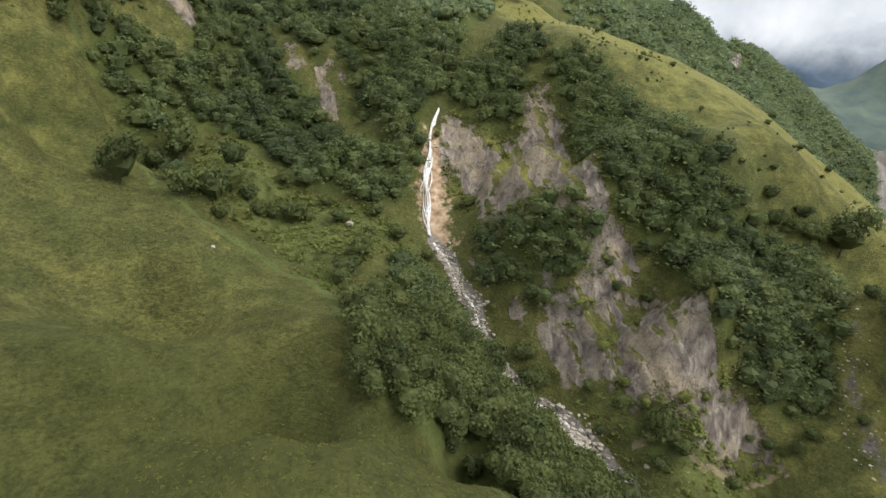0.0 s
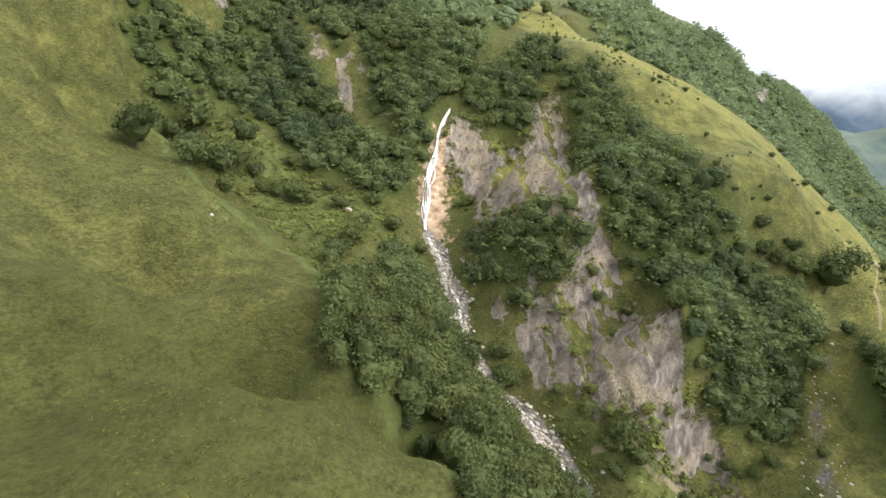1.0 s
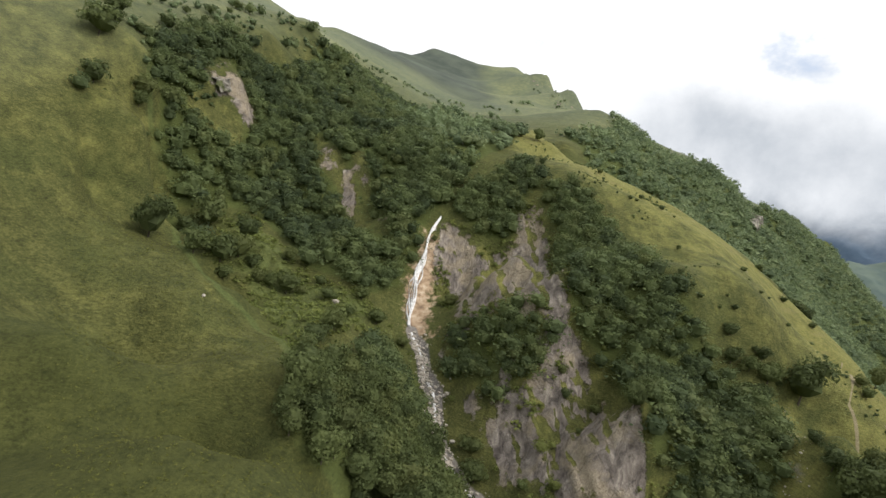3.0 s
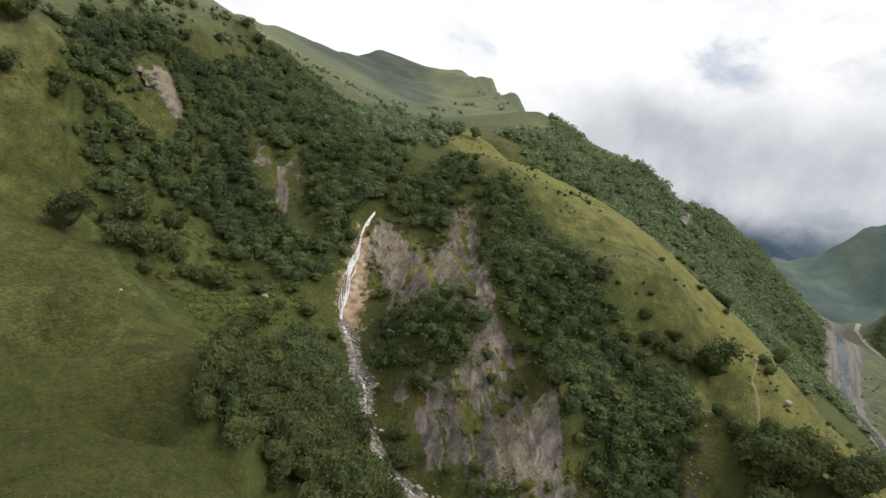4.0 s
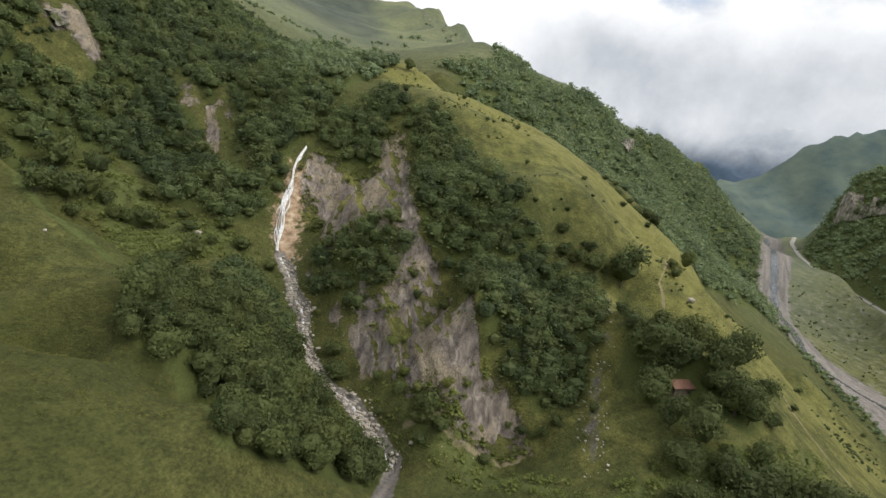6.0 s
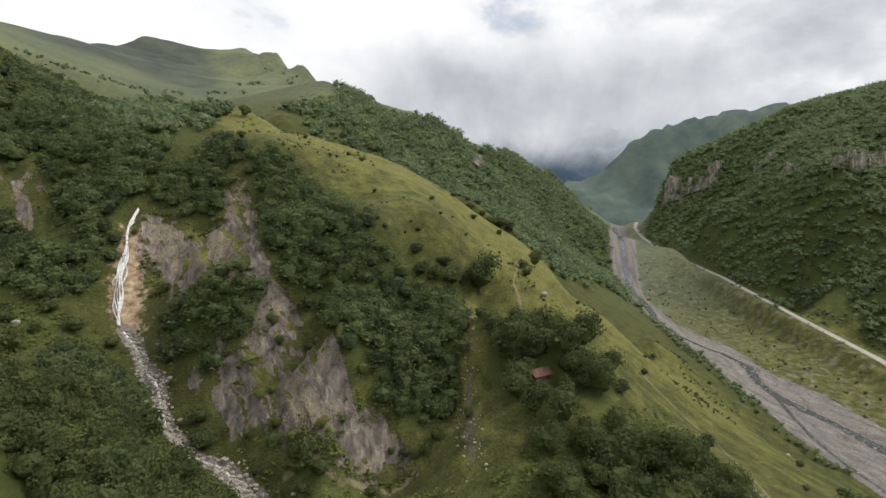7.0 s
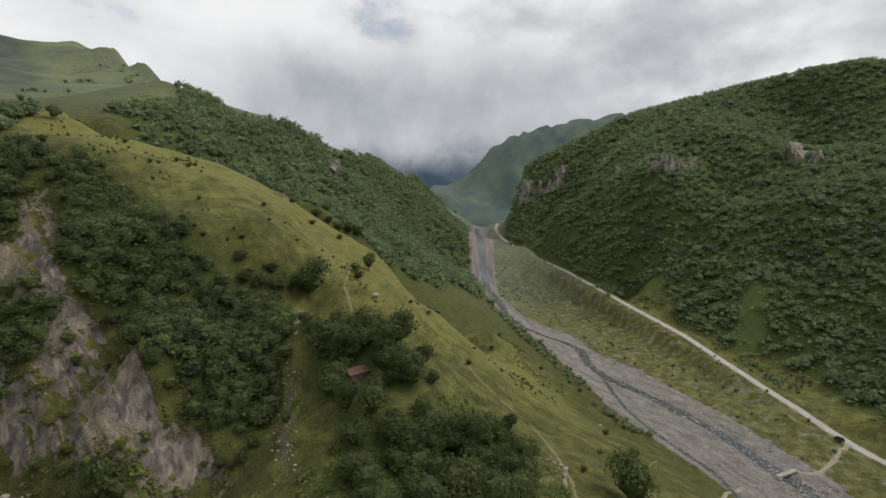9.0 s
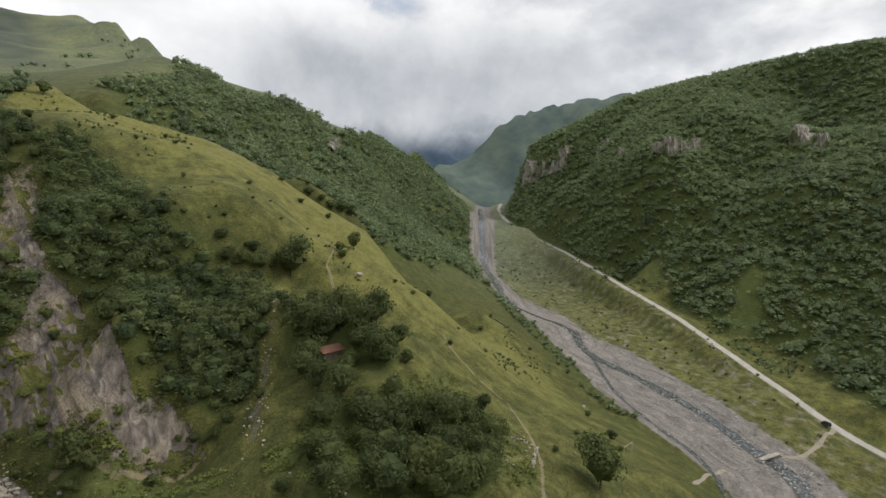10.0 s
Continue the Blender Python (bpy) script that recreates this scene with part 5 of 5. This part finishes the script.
def vehicle():
    px, py = 351.1, 61.0
    ob = thing("parked_van", "small dark van parked at the road junction", "van", pose(px, py, ground_at(px, py) + 0.36, 0, 0, 62))
    body = material("dark_paint", grained((0.03, 0.035, 0.04), (0.06, 0.065, 0.07), 1.0, 0.35, 0.05, 0.02))
    glass = material("dark_glass", lambda n: principled(n, (0.02, 0.025, 0.03, 1), 0.1))
    bm = bmesh.new()
    for v in box(bm, -2.2, 2.2, -0.9, 0.9, 0.35, 1.15):
        v.co.y *= 0.96 if v.co.z > 1 else 1
    for v in box(bm, -2.1, 1.1, -0.82, 0.82, 1.153, 1.95):
        if v.co.z > 1.5:
            v.co.x, v.co.y = v.co.x * 0.9 - 0.1, v.co.y * 0.88
    bmesh.ops.bevel(bm, geom=bm.edges[:], offset=0.09, segments=2, affect="EDGES")
    part("body", bm, body, ob)
    solid("windscreen", glass, ob, [(0.95, 1.02, -0.66, 0.66, 1.25, 1.78)], "dark glass")
    for side in (-0.78, 0.75):
        solid("side_window", glass, ob, [(-1.7, 0.8, side, side + 0.03, 1.35, 1.75)], "dark glass")
    for wx in (-1.4, 1.4):
        for wy in (-0.85, 0.85):
            bm = bmesh.new()
            bmesh.ops.create_cone(bm, cap_ends=True, segments=14, radius1=0.35, radius2=0.35, depth=0.22, matrix=Matrix.Translation((wx, wy, 0.35)) @ Matrix.Rotation(radians(90), 4, "X"))
            part("wheel", bm, BARK, ob, "black tyre")


vehicle()


def frame_of_poles():
    px, py = 198.3, 68.7
    ob = thing("goal_frame", "weathered wooden goal frame standing on the grass", "goal", pose(px, py, ground_at(px, py), 0, 0, 8))
    for side in (0.0, 5.6):
        z = ground_at(px + side, py) - ground_at(px, py)
        solid("post", PALE_STONE, ob, [(side, side + 0.16, -0.08, 0.08, z - 0.4, 2.6)])
    solid("crossbar", PALE_STONE, ob, [(-0.1, 5.86, -0.07, 0.07, 2.603, 2.76)])


frame_of_poles()


# ---- cliffs of the far valley side ----
def outcrop(line, tall, label, seed, face=(-1.0, 0.0)):
    """A rock wall that stands out of the forest slope."""
    pts = []
    for (x0, y0), (x1, y1) in zip(line, line[1:]):
        k = max(1, int(math.hypot(x1 - x0, y1 - y0) / 1.0))
        pts += [(x0 + (x1 - x0) * i / k, y0 + (y1 - y0) * i / k) for i in range(k)]
    pts = np.array(pts + [line[-1]], float)
    d = np.gradient(pts, axis=0)
    out = np.stack([d[:, 1], -d[:, 0]], -1) / np.linalg.norm(d, axis=1)[:, None]
    out *= np.where(out @ np.array(face) > 0, 1, -1)[:, None]
    n, up = len(pts), 12
    s = np.arange(n) * 1.0
    high = tall * (0.62 + 0.8 * fbm(s / 9, s * 0 + seed, 2, seed) + 0.5 * fbm(s / 2.6, s * 0 + seed, 2, seed + 1)) * np.clip(np.minimum(s, s[-1] - s) / 5 + 0.2, 0, 1)
    high = np.maximum(high, 0.12 * tall)
    base = height(pts[:, 0], pts[:, 1]) - 4
    level = np.arange(up + 1) / up
    ss, ll = np.meshgrid(s, level, indexing="ij")
    bulge = 2.6 * np.abs(fbm(ss / 5, ll * 0.5 + seed, 3, seed + 2)) + 2.0 * np.abs(fbm(ss / 1.8, ll * 0.7, 2, seed + 5)) + 0.8 * fbm(ss / 3, ll * 5, 2, seed + 6)
    reach = 3.4 + bulge - 2.2 * ll
    x = pts[:, 0, None] + out[:, 0, None] * reach
    y = pts[:, 1, None] + out[:, 1, None] * reach
    z = base[:, None] + ll * (high[:, None] + 4) + 0.5 * fbm(ss / 2, ll * 3, 2, seed + 9)
    back = np.stack([pts[:, 0] - out[:, 0] * tall * 1.5, pts[:, 1] - out[:, 1] * tall * 1.5, z[:, -1] + 1.5], -1)
    grid = np.concatenate([np.stack([x, y, z], -1), back[:, None]], 1)
    index = np.arange(grid.shape[0] * grid.shape[1]).reshape(grid.shape[:2])
    quads = np.stack([index[:-1, :-1], index[1:, :-1], index[1:, 1:], index[:-1, 1:]], -1).reshape(-1, 4)
    return tagged(new("cliff", mesh_of("cliff", grid, quads, None, CLIFF)), label, "cliff", "valley cliffs", "structure")


def cliff_shader(n):
    at = place_of(n)
    streak = n.noise(n.vmath("MULTIPLY", at, (1.0, 1.0, 0.22)), 0.55, 6, 0.68, 0.3)
    stain = n.noise(at, 0.10, 5, 0.6)
    rock = n.ramp(streak, (0.34, (0.085, 0.080, 0.070)), (0.50, (0.235, 0.215, 0.180)), (0.66, (0.43, 0.395, 0.335)))
    moss = n.ramp(n.noise(at, 1.2, 4, 0.7), (0.35, (0.040, 0.055, 0.018)), (0.65, (0.110, 0.125, 0.042)))
    return principled(n, n.mix(n.span(stain, 0.50, 0.60, 0, 0.9), rock, moss), 0.9, bump(n, streak, 0.9, 1.2), Specular_IOR_Level=0.2)


CLIFF = material("cliff_rock", cliff_shader)
outcrop([(611, 519), (615, 515), (613, 494), (617, 481), (620, 464), (624, 449)], 24, "pale vertical cliff at the corner of the wooded valley side", 3)
outcrop([(629, 403), (590, 364)], 9, "short pale rock wall in the forest", 7)
outcrop([(569, 334), (560, 320)], 8, "short pale rock wall in the forest", 8)
outcrop([(532, 273), (540, 256), (577, 249)], 13, "broken pale rock wall in the forest", 9)
outcrop([(614, 206), (617, 200)], 9, "short pale rock wall in the forest", 16)
outcrop([(624, 188), (621, 167), (625, 145)], 13, "broad pale rock wall high in the forest", 10)
outcrop([(-75, 242), (-74, 245), (-71, 248)], 7, "grey crag high in the wooded hollow", 12, (0.45, -0.89))
outcrop([(269, 420), (285, 436)], 9, "pale scar in the forest on the far ridge", 13, (0.5, -0.8))


# ---- the far head of the valley ----
def hills(name, line, spread, low, mat, label, seed):
    """A far range of mountains under a crest line."""
    xs, ys = [p[0] for p in line], [p[1] for p in line]
    x, y = np.meshgrid(np.arange(min(xs) - spread, max(xs) + spread, 14.0), np.arange(min(ys) - spread, max(ys) + spread, 14.0))
    d, where = along(x, y, [p[:2] for p in line])
    crest = np.interp(where, np.arange(len(line)), [p[2] for p in line])
    d = d * (1 + 0.35 * fbm(x / 260, y / 260, 4, seed))
    fall = 1 - np.clip(d / spread, 0, 1.4) ** 0.95
    z = low + (crest - low) * fall + (10 + 60 * np.clip(d / spread * 3, 0, 1)) * (0.3 - np.abs(fbm(x / 200, y / 200, 5, seed + 1))) + 3 * fbm(x / 50, y / 50, 3, seed + 3)
    index = np.arange(x.size).reshape(x.shape)
    quads = np.stack([index[:-1, :-1], index[:-1, 1:], index[1:, 1:], index[1:, :-1]], -1).reshape(-1, 4)
    quads = quads[(d.ravel()[quads] < 1.15 * spread).all(axis=1)]
    used, back = np.unique(quads, return_inverse=True)
    return tagged(new(name, mesh_of(name, np.stack([x, y, z], -1).reshape(-1, 3)[used], back.reshape(-1, 4), None, mat, True)), label, "mountains", kind="structure")


# Both base colours have the blue of distant haze painted in.
FAR_BLUE = material("hazy_mountain", grained((0.055, 0.085, 0.125), (0.075, 0.110, 0.155), 0.02, 1.0, 0.2, 5.0))
FAR_GREEN = material("hazy_pasture", grained((0.052, 0.082, 0.088), (0.150, 0.185, 0.140), 0.012, 1.0, 0.3, 5.0))
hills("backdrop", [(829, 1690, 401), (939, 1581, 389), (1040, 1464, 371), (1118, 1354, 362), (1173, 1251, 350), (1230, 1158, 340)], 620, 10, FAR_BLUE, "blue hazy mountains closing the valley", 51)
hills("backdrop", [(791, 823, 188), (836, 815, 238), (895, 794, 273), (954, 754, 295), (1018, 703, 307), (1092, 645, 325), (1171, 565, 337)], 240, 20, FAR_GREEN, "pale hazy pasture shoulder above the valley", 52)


def cloud_bank():
    """Low cloud that covers the mountain tops at the head of the valley."""
    def build(n):
        at = n.add("ShaderNodeTexCoord").outputs["Object"]
        xyz = n.add("ShaderNodeSeparateXYZ", Vector=at)
        ragged = n.math("MULTIPLY", n.math("SUBTRACT", n.noise(at, 0.0035, 7, 0.6, 0.4), 0.5), 170.0)
        cut = n.span(n.math("ADD", xyz.outputs[2], ragged), -95.0, 5.0)
        ends = n.math("MULTIPLY", n.span(xyz.outputs[0], -700.0, -300.0), n.span(xyz.outputs[0], 560.0, 250.0))
        top = n.span(n.math("ADD", xyz.outputs[2], ragged), 300.0, 90.0)
        alpha = n.math("MULTIPLY", n.math("MULTIPLY", cut, ends), top)
        tone = n.ramp(n.noise(at, 0.004, 6, 0.6), (0.35, (0.42, 0.45, 0.49)), (0.65, (0.62, 0.64, 0.67)))
        glow = n.add("ShaderNodeEmission", Color=tone, Strength=1.0).outputs[0]
        clear = n.add("ShaderNodeBsdfTransparent").outputs[0]
        return n.add("ShaderNodeMixShader", Fac=alpha, **{"1": clear, "2": glow}).outputs[0]
    x, z = np.meshgrid(np.linspace(-1000, 1000, 60), np.linspace(-160, 560, 24))
    y = 60 * fbm(x / 300, z / 200, 4, 61)
    index = np.arange(x.size).reshape(x.shape)
    quads = np.stack([index[:-1, :-1], index[:-1, 1:], index[1:, 1:], index[1:, :-1]], -1).reshape(-1, 4)
    ob = new("backdrop", mesh_of("backdrop", np.stack([x, y, z], -1), quads, None, material("low_cloud", build), True))
    ob.matrix_world = pose(819, 1080, 280, 0, 0, -40)
    ob.visible_shadow = False
    return tagged(ob, "low grey cloud resting on the far mountains", "cloud", kind="structure")


cloud_bank()


# ---- the glider's wing tip ----
def wing():
    """The drooping tip of a fabric wing: inflated cells between ribs, orange with a grey front."""
    eye = pose(43.04, -3.59, 89.07, 102.73, -5.87, -35.65)
    ob = thing("glider_wing", "orange and grey fabric tip of a glider wing", "wing")
    far, rows, cols = 4.5, 40, 26

    def skin(n):
        at = n.add("ShaderNodeTexCoord").outputs["Object"]
        xyz = n.add("ShaderNodeSeparateXYZ", Vector=at)
        dye = n.math("ADD", xyz.outputs[0], n.math("MULTIPLY", n.noise(at, 2.5, 3, 0.5), 0.12))
        colour = n.mix(n.span(dye, 0.52, 0.80), (0.95, 0.46, 0.14, 1), (0.88, 0.87, 0.89, 1))
        cloth = n.add("ShaderNodeBsdfDiffuse", Color=colour).outputs[0]
        lit = n.add("ShaderNodeBsdfTranslucent", Color=colour).outputs[0]
        return n.add("ShaderNodeMixShader", Fac=0.78, **{"1": cloth, "2": lit}).outputs[0]

    grid = np.zeros((2, rows, cols, 3))
    for face in range(2):
        for i in range(rows):
            v = (i / (rows - 1)) ** 1.5 * 2.4
            left = 0.63 * max(0.0, 1 - v / 0.16)
            right = 0.63 + 0.88 * min(1.0, v / 0.95) ** 0.48
            for j in range(cols):
                u = j / (cols - 1)
                bow = math.sin(math.pi * math.sqrt(u))
                thick = 0.20 * min(1, v / 0.5) * bow * (1 if face else -0.35)
                cell = 0.022 * abs(math.sin(v * math.pi / 0.16)) * (1 if face else -1) * math.sin(math.pi * u)
                grid[face, i, j] = (left + (right - left) * u, thick + cell, v)
    index = np.arange(grid[0].size // 3).reshape(rows, cols)
    quads = np.stack([index[:-1, :-1], index[:-1, 1:], index[1:, 1:], index[1:, :-1]], -1).reshape(-1, 4)
    cloth = material("wing_cloth", skin)
    tilt = eye @ Matrix.Translation((-0.85, 1.64, -far)) @ Euler((radians(-65), 0, 0)).to_matrix().to_4x4() @ Matrix.Scale(0.76, 4)
    for face, name in ((0, "lower_skin"), (1, "upper_skin")):
        me = mesh_of(name, grid[face], quads, None, cloth, True)
        o = new(name, me)
        o.matrix_world = tilt
        o.parent = ob


wing()
